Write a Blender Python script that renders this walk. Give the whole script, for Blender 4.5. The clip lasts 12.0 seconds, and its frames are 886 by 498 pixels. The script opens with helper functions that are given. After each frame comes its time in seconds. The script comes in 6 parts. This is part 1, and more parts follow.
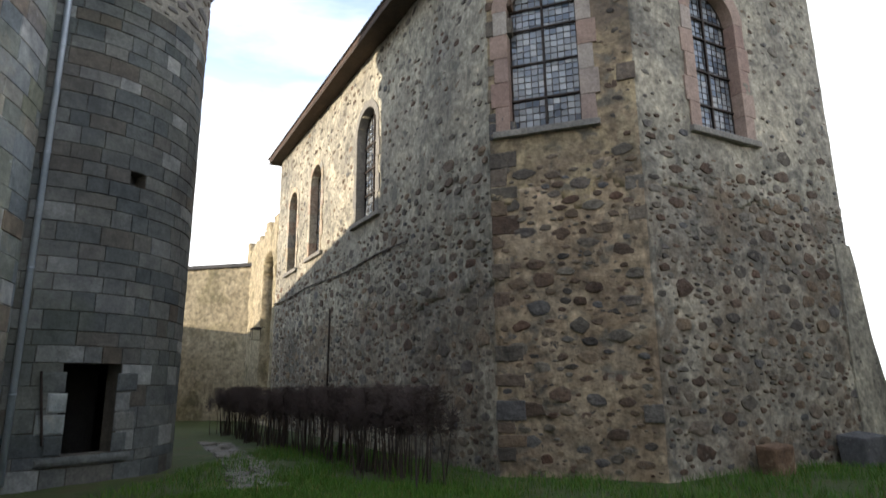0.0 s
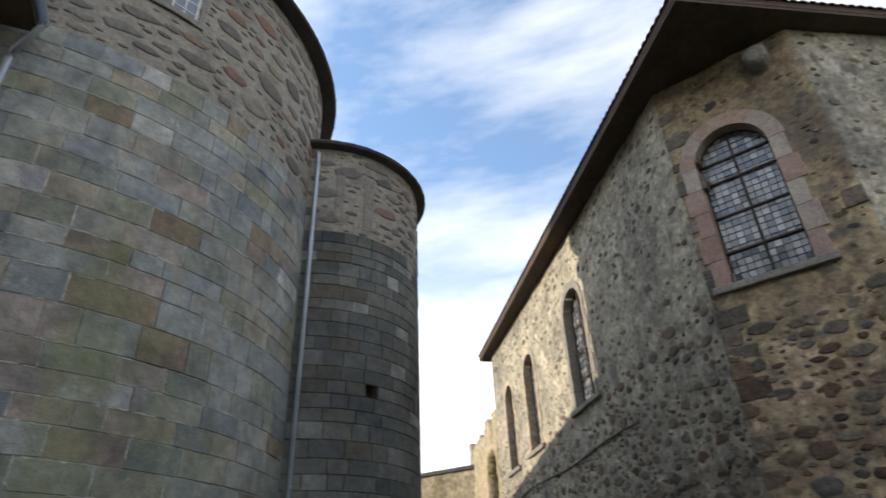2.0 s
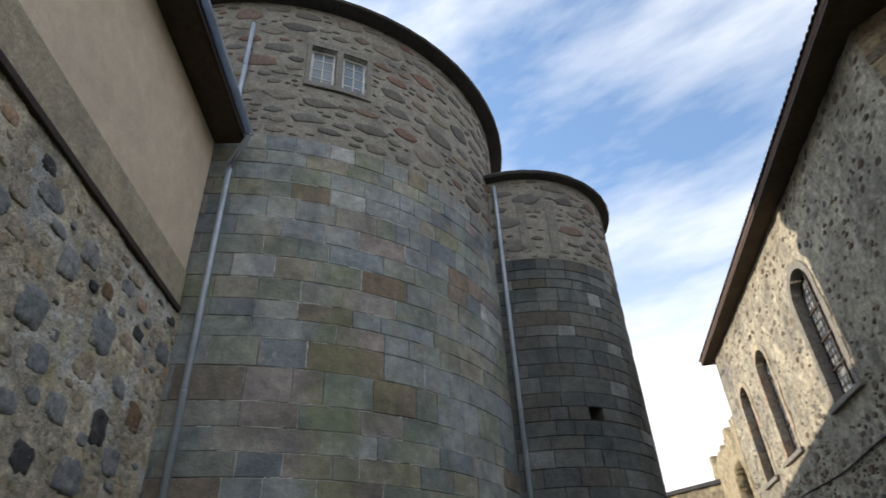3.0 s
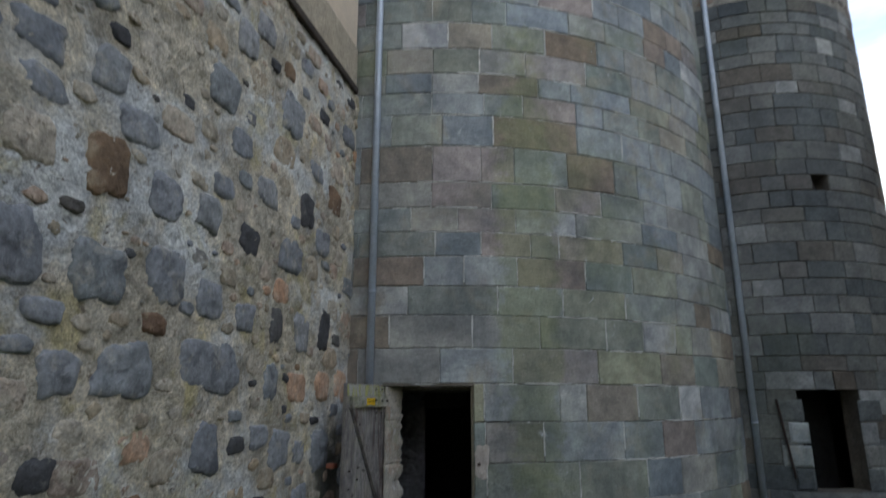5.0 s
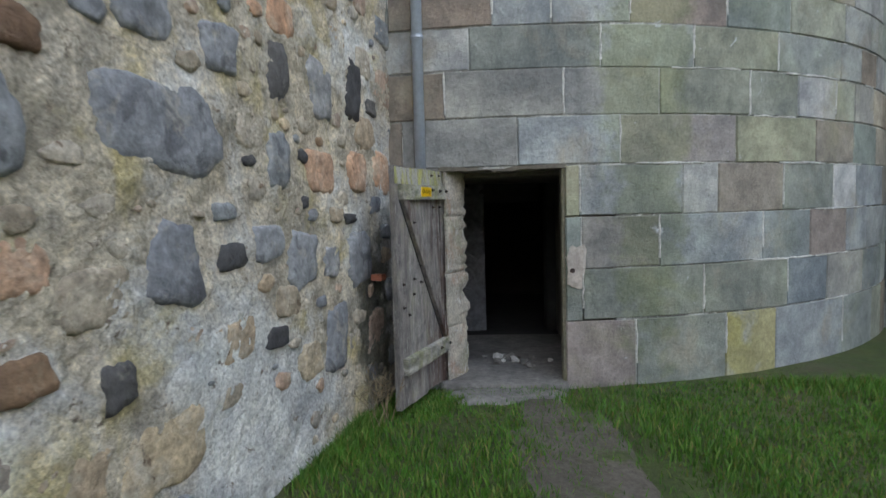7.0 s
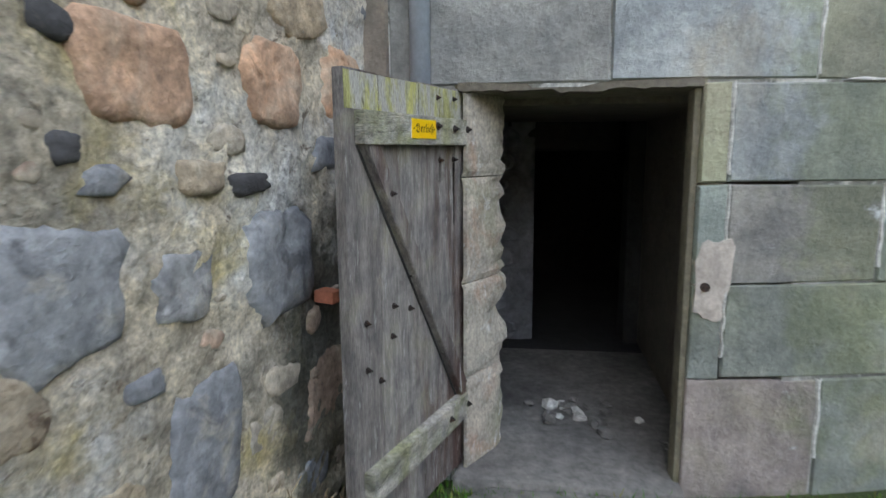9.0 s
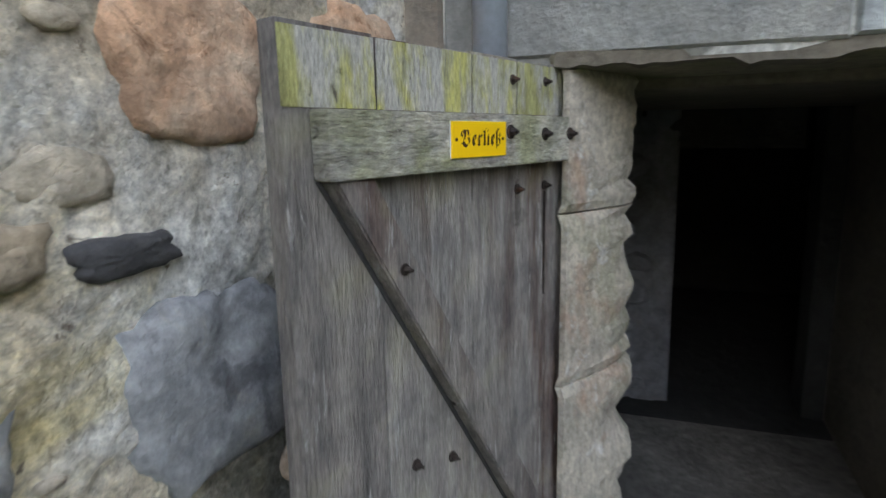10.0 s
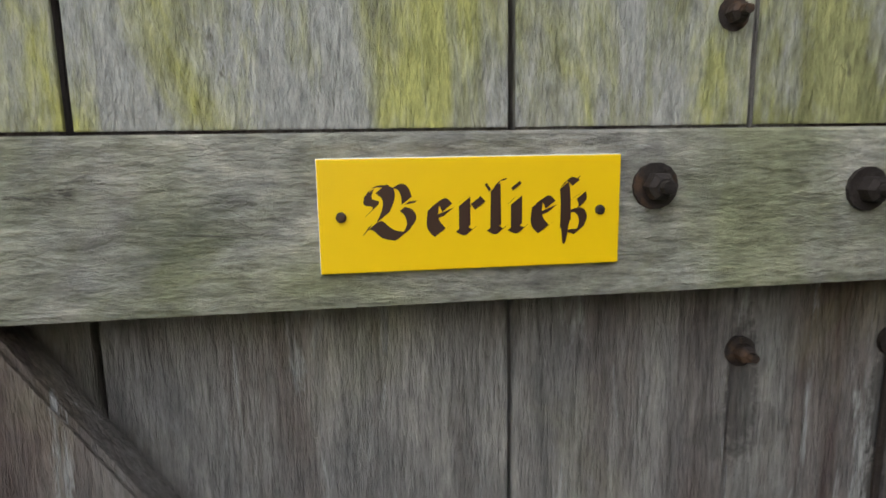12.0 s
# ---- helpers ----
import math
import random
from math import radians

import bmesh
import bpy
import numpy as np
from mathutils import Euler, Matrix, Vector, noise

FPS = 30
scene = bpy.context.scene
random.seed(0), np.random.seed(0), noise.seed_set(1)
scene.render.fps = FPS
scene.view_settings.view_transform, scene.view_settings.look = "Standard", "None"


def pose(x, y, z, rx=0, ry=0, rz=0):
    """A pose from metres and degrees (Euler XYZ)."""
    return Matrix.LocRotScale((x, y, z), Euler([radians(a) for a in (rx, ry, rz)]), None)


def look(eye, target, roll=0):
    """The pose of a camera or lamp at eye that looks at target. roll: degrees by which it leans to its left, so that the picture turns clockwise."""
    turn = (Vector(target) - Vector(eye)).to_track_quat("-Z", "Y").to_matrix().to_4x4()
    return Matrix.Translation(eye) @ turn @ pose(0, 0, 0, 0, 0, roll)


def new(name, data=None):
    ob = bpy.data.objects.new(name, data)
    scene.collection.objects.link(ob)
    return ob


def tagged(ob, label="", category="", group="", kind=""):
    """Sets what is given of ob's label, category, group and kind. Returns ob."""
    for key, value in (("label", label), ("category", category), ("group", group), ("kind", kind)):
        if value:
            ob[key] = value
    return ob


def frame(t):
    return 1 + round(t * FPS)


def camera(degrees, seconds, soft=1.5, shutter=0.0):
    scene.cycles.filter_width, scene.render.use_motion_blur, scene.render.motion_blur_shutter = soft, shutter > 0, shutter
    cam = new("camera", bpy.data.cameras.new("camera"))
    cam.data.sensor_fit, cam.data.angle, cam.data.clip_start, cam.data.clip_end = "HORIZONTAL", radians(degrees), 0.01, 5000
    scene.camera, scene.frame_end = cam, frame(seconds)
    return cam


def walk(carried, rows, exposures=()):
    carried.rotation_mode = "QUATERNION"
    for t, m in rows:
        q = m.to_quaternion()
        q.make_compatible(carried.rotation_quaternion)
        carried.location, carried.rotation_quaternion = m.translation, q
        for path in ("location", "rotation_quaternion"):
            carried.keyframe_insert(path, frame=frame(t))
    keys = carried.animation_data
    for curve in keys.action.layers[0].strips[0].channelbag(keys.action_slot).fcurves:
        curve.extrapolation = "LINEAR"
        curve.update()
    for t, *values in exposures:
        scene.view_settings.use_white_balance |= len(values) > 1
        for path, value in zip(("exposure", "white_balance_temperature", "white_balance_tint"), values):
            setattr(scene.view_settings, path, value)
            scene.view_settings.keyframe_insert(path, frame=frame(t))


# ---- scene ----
cam = camera(72.6, 12.0, soft=1.5, shutter=0.3)
PATH = [
    (0, (1.406, -0.097, 1.468), (1.302, 1.851, 1.909), -0.6),
    (0.5, (1.347, -0.051, 1.470), (1.208, 1.836, 2.118), -0.3),
    (1, (1.282, -0.023, 1.470), (1.078, 1.784, 2.301), -0.6),
    (1.5, (1.211, -0.020, 1.466), (0.837, 1.703, 2.411), -1.5),
    (2, (1.131, -0.040, 1.460), (0.472, 1.544, 2.487), -2.4),
    (2.5, (1.049, -0.074, 1.468), (0.132, 1.324, 2.565), -2.7),
    (2.7, (1.016, -0.088, 1.472), (0.001, 1.222, 2.591), -2.7),
    (4.3, (0.51, -0.274, 1.7), (-0.91, 0.703, 2.714), -0.8),
    (4.5, (0.353, -0.22, 1.705), (-1.143, 0.783, 2.575), -0.4),
    (5, (-0.041, -0.063, 1.707), (-1.693, 0.952, 2.199), 0.0),
    (5.5, (-0.593, 0.042, 1.715), (-2.302, 1.061, 1.926), 0.1),
    (6, (-1.052, 0.186, 1.65), (-2.78, 1.191, 1.679), -1.0),
    (6.5, (-1.556, 0.377, 1.596), (-3.295, 1.366, 1.557), -1.9),
    (7, (-2.121, 0.643, 1.596), (-3.863, 1.615, 1.453), -1.5),
    (7.2, (-2.316, 0.761, 1.594), (-4.057, 1.727, 1.403), -1.2),
    (8.8, (-4.011, 1.826, 1.621), (-5.784, 2.694, 1.303), -0.4),
    (9, (-4.217, 1.959, 1.628), (-6.006, 2.793, 1.305), -0.4),
    (9.5, (-4.74, 2.251, 1.668), (-6.58, 2.955, 1.324), -1.8),
    (10, (-5.219, 2.555, 1.719), (-7.134, 3.002, 1.354), -1.1),
    (10.5, (-5.538, 2.827, 1.73), (-7.512, 2.821, 1.407), -4.2),
    (11, (-5.869, 2.986, 1.715), (-7.809, 2.646, 1.369), -1.0),
    (11.5, (-6.059, 3.099, 1.752), (-7.873, 2.304, 1.476), 0.1),
    (12, (-6.128, 3.127, 1.757), (-7.82, 2.112, 1.424), -0.9),
]
walk(cam, [(t, look(eye, target, roll)) for t, eye, target, roll in PATH],
     [(0, 0.42, 6600, 10), (1.0, 0.66, 6700, 10), (2.0, 0.12, 6700, 10), (2.7, 0.0, 6600, 10), (4.5, -0.22, 6550, 10), (5.0, 0.46, 6300, 10), (5.5, 1.05, 6300, 10),
      (6.5, 1.52, 6500, 10), (7.2, 1.50, 6500, 10), (9.0, 1.92, 6500, 10), (10.5, 1.92, 6700, 10), (12.0, 2.0, 7100, 10)])

# ---------------------------------------------------------------- world and sun
SUN_AZ, SUN_EL = 193.0, 14.0          # degrees: towards the sun, from +x, and above the horizon
wor = bpy.data.worlds.new("sky")
scene.world = wor
wor.use_nodes = True
wn, wl = wor.node_tree.nodes, wor.node_tree.links
wn.clear()
w_out = wn.new("ShaderNodeOutputWorld")
w_bg = wn.new("ShaderNodeBackground")
w_sky = wn.new("ShaderNodeTexSky")
w_sky.sky_type, w_sky.sun_disc = "NISHITA", False
w_sky.sun_elevation, w_sky.sun_rotation = radians(SUN_EL + 12), radians(90 - SUN_AZ)
w_tc = wn.new("ShaderNodeTexCoord")
w_map = wn.new("ShaderNodeMapping")
w_map.inputs["Rotation"].default_value = (0.2, 0.5, 0.9)
w_map.inputs["Scale"].default_value = (0.9, 2.6, 4.2)
w_cloud = wn.new("ShaderNodeTexNoise")
w_cloud.inputs["Scale"].default_value, w_cloud.inputs["Detail"].default_value = 1.5, 9
w_cloud.inputs["Roughness"].default_value = 0.55
w_ramp = wn.new("ShaderNodeValToRGB")
w_ramp.color_ramp.elements[0].position, w_ramp.color_ramp.elements[1].position = 0.36, 0.70
w_ramp.color_ramp.elements[0].color = (0.08, 0.08, 0.08, 1)
w_sep = wn.new("ShaderNodeSeparateXYZ")
w_low = wn.new("ShaderNodeMapRange")
w_low.inputs["From Min"].default_value, w_low.inputs["From Max"].default_value = 0.55, 0.25
w_add = wn.new("ShaderNodeMath")
w_add.operation, w_add.use_clamp = "ADD", True
w_mix = wn.new("ShaderNodeMix")
w_mix.data_type = "RGBA"
w_mix.inputs["B"].default_value = (11.2, 11.5, 11.9, 1)
wl.new(w_tc.outputs["Generated"], w_map.inputs["Vector"])
wl.new(w_map.outputs["Vector"], w_cloud.inputs["Vector"])
wl.new(w_cloud.outputs["Fac"], w_ramp.inputs["Fac"])
wl.new(w_tc.outputs["Generated"], w_sep.inputs["Vector"])
wl.new(w_sep.outputs["Z"], w_low.inputs["Value"])
wl.new(w_ramp.outputs["Color"], w_add.inputs[0])
wl.new(w_low.outputs["Result"], w_add.inputs[1])
wl.new(w_add.outputs["Value"], w_mix.inputs["Factor"])
w_air = wn.new("ShaderNodeMix")
w_air.data_type, w_air.blend_type = "RGBA", "MULTIPLY"
w_air.inputs["Factor"].default_value, w_air.inputs["B"].default_value = 1.0, (1.6, 2.2, 2.6, 1)
wl.new(w_sky.outputs["Color"], w_air.inputs["A"])
wl.new(w_air.outputs["Result"], w_mix.inputs["A"])
wl.new(w_mix.outputs["Result"], w_bg.inputs["Color"])
wl.new(w_bg.outputs["Background"], w_out.inputs["Surface"])
w_bg.inputs["Strength"].default_value = 0.115

sun = new("sun", bpy.data.lights.new("sun", "SUN"))
sun.data.energy, sun.data.angle, sun.data.color = 5.0, radians(0.6), (1.0, 0.88, 0.70)
ca, sa, ce, se = math.cos(radians(SUN_AZ)), math.sin(radians(SUN_AZ)), math.cos(radians(SUN_EL)), math.sin(radians(SUN_EL))
sun.matrix_world = look((60 * ca * ce, 60 * sa * ce, 60 * se), (0, 0, 0))


# ---------------------------------------------------------------- materials
def nodes_of(name):
    m = bpy.data.materials.new(name)
    m.use_nodes = True
    nt = m.node_tree
    return m, nt.nodes, nt.links, nt.nodes["Principled BSDF"]


def ramp_node(n, stops, mode="LINEAR"):
    r = n.new("ShaderNodeValToRGB")
    r.color_ramp.interpolation = mode
    while len(r.color_ramp.elements) < len(stops):
        r.color_ramp.elements.new(0.5)
    for e, (p, c) in zip(r.color_ramp.elements, stops):
        e.position, e.color = p, (*c, 1)
    return r


def noise_node(n, l, vec, scale, detail=6, rough=0.6, dist=0.0):
    t = n.new("ShaderNodeTexNoise")
    t.inputs["Scale"].default_value, t.inputs["Detail"].default_value = scale, detail
    t.inputs["Roughness"].default_value, t.inputs["Distortion"].default_value = rough, dist
    l.new(vec, t.inputs["Vector"])
    return t.outputs["Fac"]


def mixc(n, l, fac, a, b, mode="MIX"):
    m = n.new("ShaderNodeMix")
    m.data_type, m.blend_type = "RGBA", mode
    for sock, v in (("Factor", fac), ("A", a), ("B", b)):
        if isinstance(v, tuple):
            m.inputs[sock].default_value = (*v, 1)
        elif isinstance(v, (int, float)):
            m.inputs[sock].default_value = v
        else:
            l.new(v, m.inputs[sock])
    return m.outputs["Result"]


def mapr(n, l, v, a, b, c=0.0, d=1.0):
    m = n.new("ShaderNodeMapRange")
    for k, x in zip(("From Min", "From Max", "To Min", "To Max"), (a, b, c, d)):
        m.inputs[k].default_value = x
    l.new(v, m.inputs["Value"])
    return m.outputs["Result"]


def scaled(n, l, vec, sc):
    m = n.new("ShaderNodeMapping")
    m.inputs["Scale"].default_value = sc
    l.new(vec, m.inputs["Vector"])
    return m.outputs["Vector"]


def random_of(n, l):
    """One number for each piece, whether it is an object of its own or an island of a joined mesh."""
    o, g, a = n.new("ShaderNodeObjectInfo"), n.new("ShaderNodeNewGeometry"), n.new("ShaderNodeMath")
    a.operation = "ADD"
    l.new(o.outputs["Random"], a.inputs[0])
    l.new(g.outputs["Random Per Island"], a.inputs[1])
    f = n.new("ShaderNodeMath")
    f.operation = "FRACT"
    l.new(a.outputs[0], f.inputs[0])
    return f.outputs[0]


def surface(name, palette, per_piece=False, stain=None, stain_scale=0.6, stain_cut=(0.5, 0.7), stain_amount=0.7, grain=18.0,
            grain_amount=0.45, rough=0.88, bump=0.4, bump_scale=30.0, second=None, second_scale=2.5, second_cut=(0.55, 0.65), pits=None, pit_scale=9.0, pit_cut=(0.62, 0.67), stretch=(1, 1, 1), metal=0.0, tone=0.35, blotch=None, mid_scale=5.0,
            wash=()):
    """A weathered surface: a palette picked by piece or by slow noise, stains, and fine grain with relief."""
    m, n, l, b = nodes_of(name)
    tc = n.new("ShaderNodeTexCoord").outputs["Object"]
    vec = scaled(n, l, tc, stretch)
    slow = noise_node(n, l, vec, 1.1, 5)
    src = random_of(n, l) if per_piece else mapr(n, l, slow, 0.3, 0.7)
    col = ramp_node(n, palette)
    l.new(src, col.inputs["Fac"])
    c = col.outputs["Color"]
    mid = noise_node(n, l, vec, mid_scale, 7, 0.65)
    c = mixc(n, l, tone, c, mixc(n, l, 1.0, c, mixc(n, l, mapr(n, l, mid, 0.3, 0.7), (0.35, 0.35, 0.36), (1.5, 1.48, 1.42)), "MULTIPLY"))
    if second:
        f = mapr(n, l, noise_node(n, l, vec, second_scale, 8, 0.65, 0.4), *second_cut)
        c = mixc(n, l, f, c, second)
    if stain:
        f = mapr(n, l, noise_node(n, l, tc, stain_scale, 8, 0.6, 0.6), *stain_cut, 0.0, stain_amount)
        c = mixc(n, l, f, c, stain)
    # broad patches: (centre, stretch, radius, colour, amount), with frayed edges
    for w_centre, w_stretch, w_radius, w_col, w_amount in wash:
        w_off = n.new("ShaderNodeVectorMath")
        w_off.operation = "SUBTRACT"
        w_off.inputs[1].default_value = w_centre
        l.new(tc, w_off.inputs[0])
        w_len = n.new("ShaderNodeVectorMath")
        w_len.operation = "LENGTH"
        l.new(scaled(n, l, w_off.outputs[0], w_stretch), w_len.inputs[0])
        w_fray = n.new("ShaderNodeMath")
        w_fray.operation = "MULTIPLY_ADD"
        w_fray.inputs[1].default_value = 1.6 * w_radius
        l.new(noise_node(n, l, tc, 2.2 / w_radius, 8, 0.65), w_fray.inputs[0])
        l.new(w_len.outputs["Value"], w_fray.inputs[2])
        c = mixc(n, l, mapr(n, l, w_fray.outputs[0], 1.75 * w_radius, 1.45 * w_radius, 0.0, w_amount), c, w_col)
    if blotch:
        big = mapr(n, l, noise_node(n, l, tc, blotch, 6, 0.65, 0.5), 0.32, 0.68)
        c = mixc(n, l, 1.0, c, mixc(n, l, big, (0.55, 0.56, 0.58), (1.25, 1.22, 1.16)), "MULTIPLY")
    if pits:
        c = mixc(n, l, mapr(n, l, noise_node(n, l, vec, pit_scale, 5, 0.7, 0.5), *pit_cut), c, pits)
    fine = noise_node(n, l, vec, grain, 8, 0.7)
    c = mixc(n, l, grain_amount, c, mixc(n, l, 1.0, c, mixc(n, l, mapr(n, l, fine, 0.3, 0.7), (0.3, 0.3, 0.3), (1.6, 1.6, 1.6)), "MULTIPLY"))
    l.new(c, b.inputs["Base Color"])
    b.inputs["Roughness"].default_value, b.inputs["Metallic"].default_value = rough, metal
    h1 = noise_node(n, l, vec, bump_scale, 9, 0.7)
    h2 = noise_node(n, l, vec, bump_scale / 6, 6, 0.6)
    hs = n.new("ShaderNodeMath")
    hs.operation = "MULTIPLY_ADD"
    hs.inputs[1].default_value = 2.5
    l.new(h2, hs.inputs[0])
    l.new(h1, hs.inputs[2])
    bp = n.new("ShaderNodeBump")
    bp.inputs["Strength"].default_value, bp.inputs["Distance"].default_value = bump, 0.02
    l.new(hs.outputs[0], bp.inputs["Height"])
    l.new(bp.outputs["Normal"], b.inputs["Normal"])
    return m


ASHLAR = surface("ashlar sandstone", [(0, (0.259, 0.302, 0.345)), (0.12, (0.360, 0.389, 0.406)), (0.22, (0.213, 0.249, 0.289)), (0.33, (0.326, 0.336, 0.246)), (0.43, (0.293, 0.331, 0.356)), (0.53, (0.382, 0.348, 0.289)), (0.62, (0.326, 0.360, 0.382)),
                 (0.70, (0.242, 0.191, 0.141)), (0.78, (0.372, 0.331, 0.332)), (0.86, (0.225, 0.267, 0.252)), (0.94, (0.416, 0.429, 0.430)), (1, (0.543, 0.560, 0.578))], True, second=(0.359, 0.325, 0.254), second_scale=1.5, second_cut=(0.54, 0.76),
                 stain=(0.194, 0.225, 0.095), stain_scale=0.62, stain_cut=(0.52, 0.68), stain_amount=0.38, pits=(0.563, 0.590, 0.604), pit_scale=3.6, pit_cut=(0.67, 0.75), grain=40, grain_amount=0.28, bump=0.7, tone=0.45, blotch=1.2, mid_scale=6.0,
                 wash=[((-5.89, 4.82, 3.4), (1, 1, 0.13), 0.5, (0.21, 0.24, 0.12), 0.5)])
POINTING = surface("pale lime pointing", [(0, (0.48, 0.47, 0.44)), (0.5, (0.60, 0.60, 0.58)), (1, (0.40, 0.39, 0.36))], grain=40, grain_amount=0.5, bump=0.7)
YELLOWSTONE = surface("yellow-stained block", [(0, (0.38, 0.33, 0.10)), (0.5, (0.34, 0.32, 0.16)), (1, (0.42, 0.38, 0.22))], second=(0.34, 0.34, 0.30), second_scale=2.5, second_cut=(0.5, 0.65), grain=28, bump=0.4)
ASHLAR_DARK = surface("dark ashlar", [(0, (0.105, 0.12, 0.13)), (0.3, (0.16, 0.165, 0.16)), (0.5, (0.075, 0.09, 0.10)), (0.7, (0.15, 0.16, 0.16)), (0.86, (0.10, 0.085, 0.07)), (0.92, (0.17, 0.18, 0.185)), (1, (0.32, 0.335, 0.34))],
                      True, stain=(0.10, 0.12, 0.08), stain_scale=0.5, stain_cut=(0.5, 0.75), stain_amount=0.5, grain=22, bump=0.5, tone=0.5, blotch=0.6)
RUBBLE_BROWN = surface("brown rubble", [(0, (0.20, 0.195, 0.18)), (0.3, (0.11, 0.10, 0.095)), (0.55, (0.24, 0.22, 0.19)), (0.75, (0.20, 0.12, 0.09)), (0.9, (0.15, 0.15, 0.15)), (1, (0.30, 0.24, 0.16))], True, grain=20, bump=0.5)
RUBBLE_BED = surface("rubble mortar", [(0, (0.30, 0.28, 0.24)), (0.5, (0.31, 0.29, 0.25)), (1, (0.18, 0.17, 0.155))], pits=(0.10, 0.09, 0.08), grain=16, bump=0.9)
JOINT = surface("lime joint", [(0, (0.13, 0.13, 0.12)), (0.45, (0.22, 0.22, 0.20)), (0.6, (0.42, 0.42, 0.40)), (1, (0.10, 0.10, 0.09))], second=(0.58, 0.58, 0.55), second_scale=2.6, second_cut=(0.53, 0.58), grain=30, bump=0.6)
WASH_X, WASH_Y = -4.27 + 1.75 * math.cos(radians(135.9)), 0.16 + 1.75 * math.sin(radians(135.9))
LIME = surface("rough lime mortar", [(0, (0.50, 0.445, 0.35)), (0.35, (0.62, 0.565, 0.47)), (0.65, (0.54, 0.485, 0.385)), (1, (0.70, 0.65, 0.55))], second=(0.70, 0.71, 0.70), second_scale=0.9,
               second_cut=(0.50, 0.61), stain=(0.54, 0.45, 0.16), stain_scale=1.9, stain_cut=(0.55, 0.66), stain_amount=0.55, pits=(0.20, 0.16, 0.12), pit_scale=11.0, pit_cut=(0.61, 0.68), grain=44, grain_amount=0.75,
               bump=1.0, bump_scale=46, tone=0.7, blotch=1.6, mid_scale=8.0,
               # second patch: damp stain and the door leaf's shadow, both put into the colour
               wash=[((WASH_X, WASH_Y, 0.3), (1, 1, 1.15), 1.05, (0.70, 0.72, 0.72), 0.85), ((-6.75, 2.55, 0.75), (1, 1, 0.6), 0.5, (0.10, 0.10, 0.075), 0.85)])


def chapel_render(name, palette, patch_col):
    return surface(name, palette, second=patch_col, second_scale=0.55, second_cut=(0.50, 0.66), stain=(0.14, 0.135, 0.12), stain_scale=2.6, stain_cut=(0.54, 0.66), stain_amount=0.75,
                   pits=(0.08, 0.07, 0.06), pit_scale=5.5, pit_cut=(0.63, 0.68), grain=9, grain_amount=0.7, bump=1.0, bump_scale=12, tone=0.7, blotch=0.45)


CHAPEL_RENDER = chapel_render("grey chapel render", [(0, (0.36, 0.335, 0.28)), (0.4, (0.45, 0.42, 0.35)), (0.7, (0.33, 0.31, 0.26)), (1, (0.52, 0.49, 0.42))], (0.29, 0.265, 0.22))
CHAPEL_BED = chapel_render("exposed brown bedding", [(0, (0.356, 0.273, 0.189)), (0.4, (0.461, 0.367, 0.262)), (0.7, (0.283, 0.210, 0.146)), (1, (0.525, 0.451, 0.346))], (0.273, 0.199, 0.131))
CHAPEL_BED_GREY = chapel_render("exposed grey bedding", [(0, (0.310, 0.268, 0.212)), (0.4, (0.404, 0.367, 0.306)), (0.7, (0.235, 0.197, 0.156)), (1, (0.470, 0.438, 0.376))], (0.216, 0.169, 0.122))
CHAPEL_BROWN = chapel_render("brown chapel render", [(0, (0.32, 0.255, 0.17)), (0.4, (0.42, 0.34, 0.22)), (0.7, (0.26, 0.20, 0.14)), (1, (0.46, 0.39, 0.27))], (0.24, 0.185, 0.135))
CHAPEL_STONE = surface("chapel rubble stone", [(0, (0.059, 0.050, 0.046)), (0.15, (0.163, 0.141, 0.115)), (0.30, (0.126, 0.070, 0.046)), (0.45, (0.215, 0.189, 0.155)), (0.58, (0.111, 0.107, 0.111)), (0.70, (0.192, 0.148, 0.107)), (0.84, (0.081, 0.050, 0.036)), (1, (0.252, 0.185, 0.126))], True,
                       second=(0.27, 0.24, 0.19), second_scale=4.0, second_cut=(0.60, 0.75), grain=14, grain_amount=0.6, bump=0.9, tone=0.6)
BASALT = surface("grey basalt", [(0, (0.19, 0.20, 0.22)), (0.4, (0.27, 0.28, 0.30)), (0.7, (0.22, 0.235, 0.245)), (1, (0.32, 0.32, 0.325))], True, second=(0.40, 0.37, 0.31), second_scale=6.0, second_cut=(0.55, 0.72),
                 stain=(0.08, 0.08, 0.09), stain_scale=5.5, stain_cut=(0.55, 0.62), stain_amount=0.65, grain=26, grain_amount=0.5, rough=0.85, bump=0.8, bump_scale=16, tone=0.6, mid_scale=8.0)
DARKSTONE = surface("dark stone", [(0, (0.055, 0.055, 0.06)), (0.5, (0.09, 0.09, 0.095)), (1, (0.11, 0.10, 0.09))], True, second=(0.26, 0.24, 0.20), second_scale=7.0, second_cut=(0.60, 0.74), grain=22, bump=0.8, tone=0.6)
REDSTONE = surface("pink sandstone", [(0, (0.50, 0.31, 0.20)), (0.5, (0.54, 0.36, 0.25)), (1, (0.50, 0.28, 0.16))], True, second=(0.55, 0.43, 0.32), second_scale=4, second_cut=(0.45, 0.65), pits=(0.25, 0.13, 0.07), pit_scale=9,
                  pit_cut=(0.60, 0.70), grain=26, grain_amount=0.6, bump=1.0, bump_scale=24, tone=0.7, mid_scale=9.0)
BROWNSTONE = surface("iron-brown stone", [(0, (0.18, 0.11, 0.07)), (0.5, (0.26, 0.17, 0.10)), (1, (0.14, 0.09, 0.06))], True, second=(0.36, 0.29, 0.20), second_scale=5.0, second_cut=(0.56, 0.70), grain=24, bump=0.9, tone=0.7)
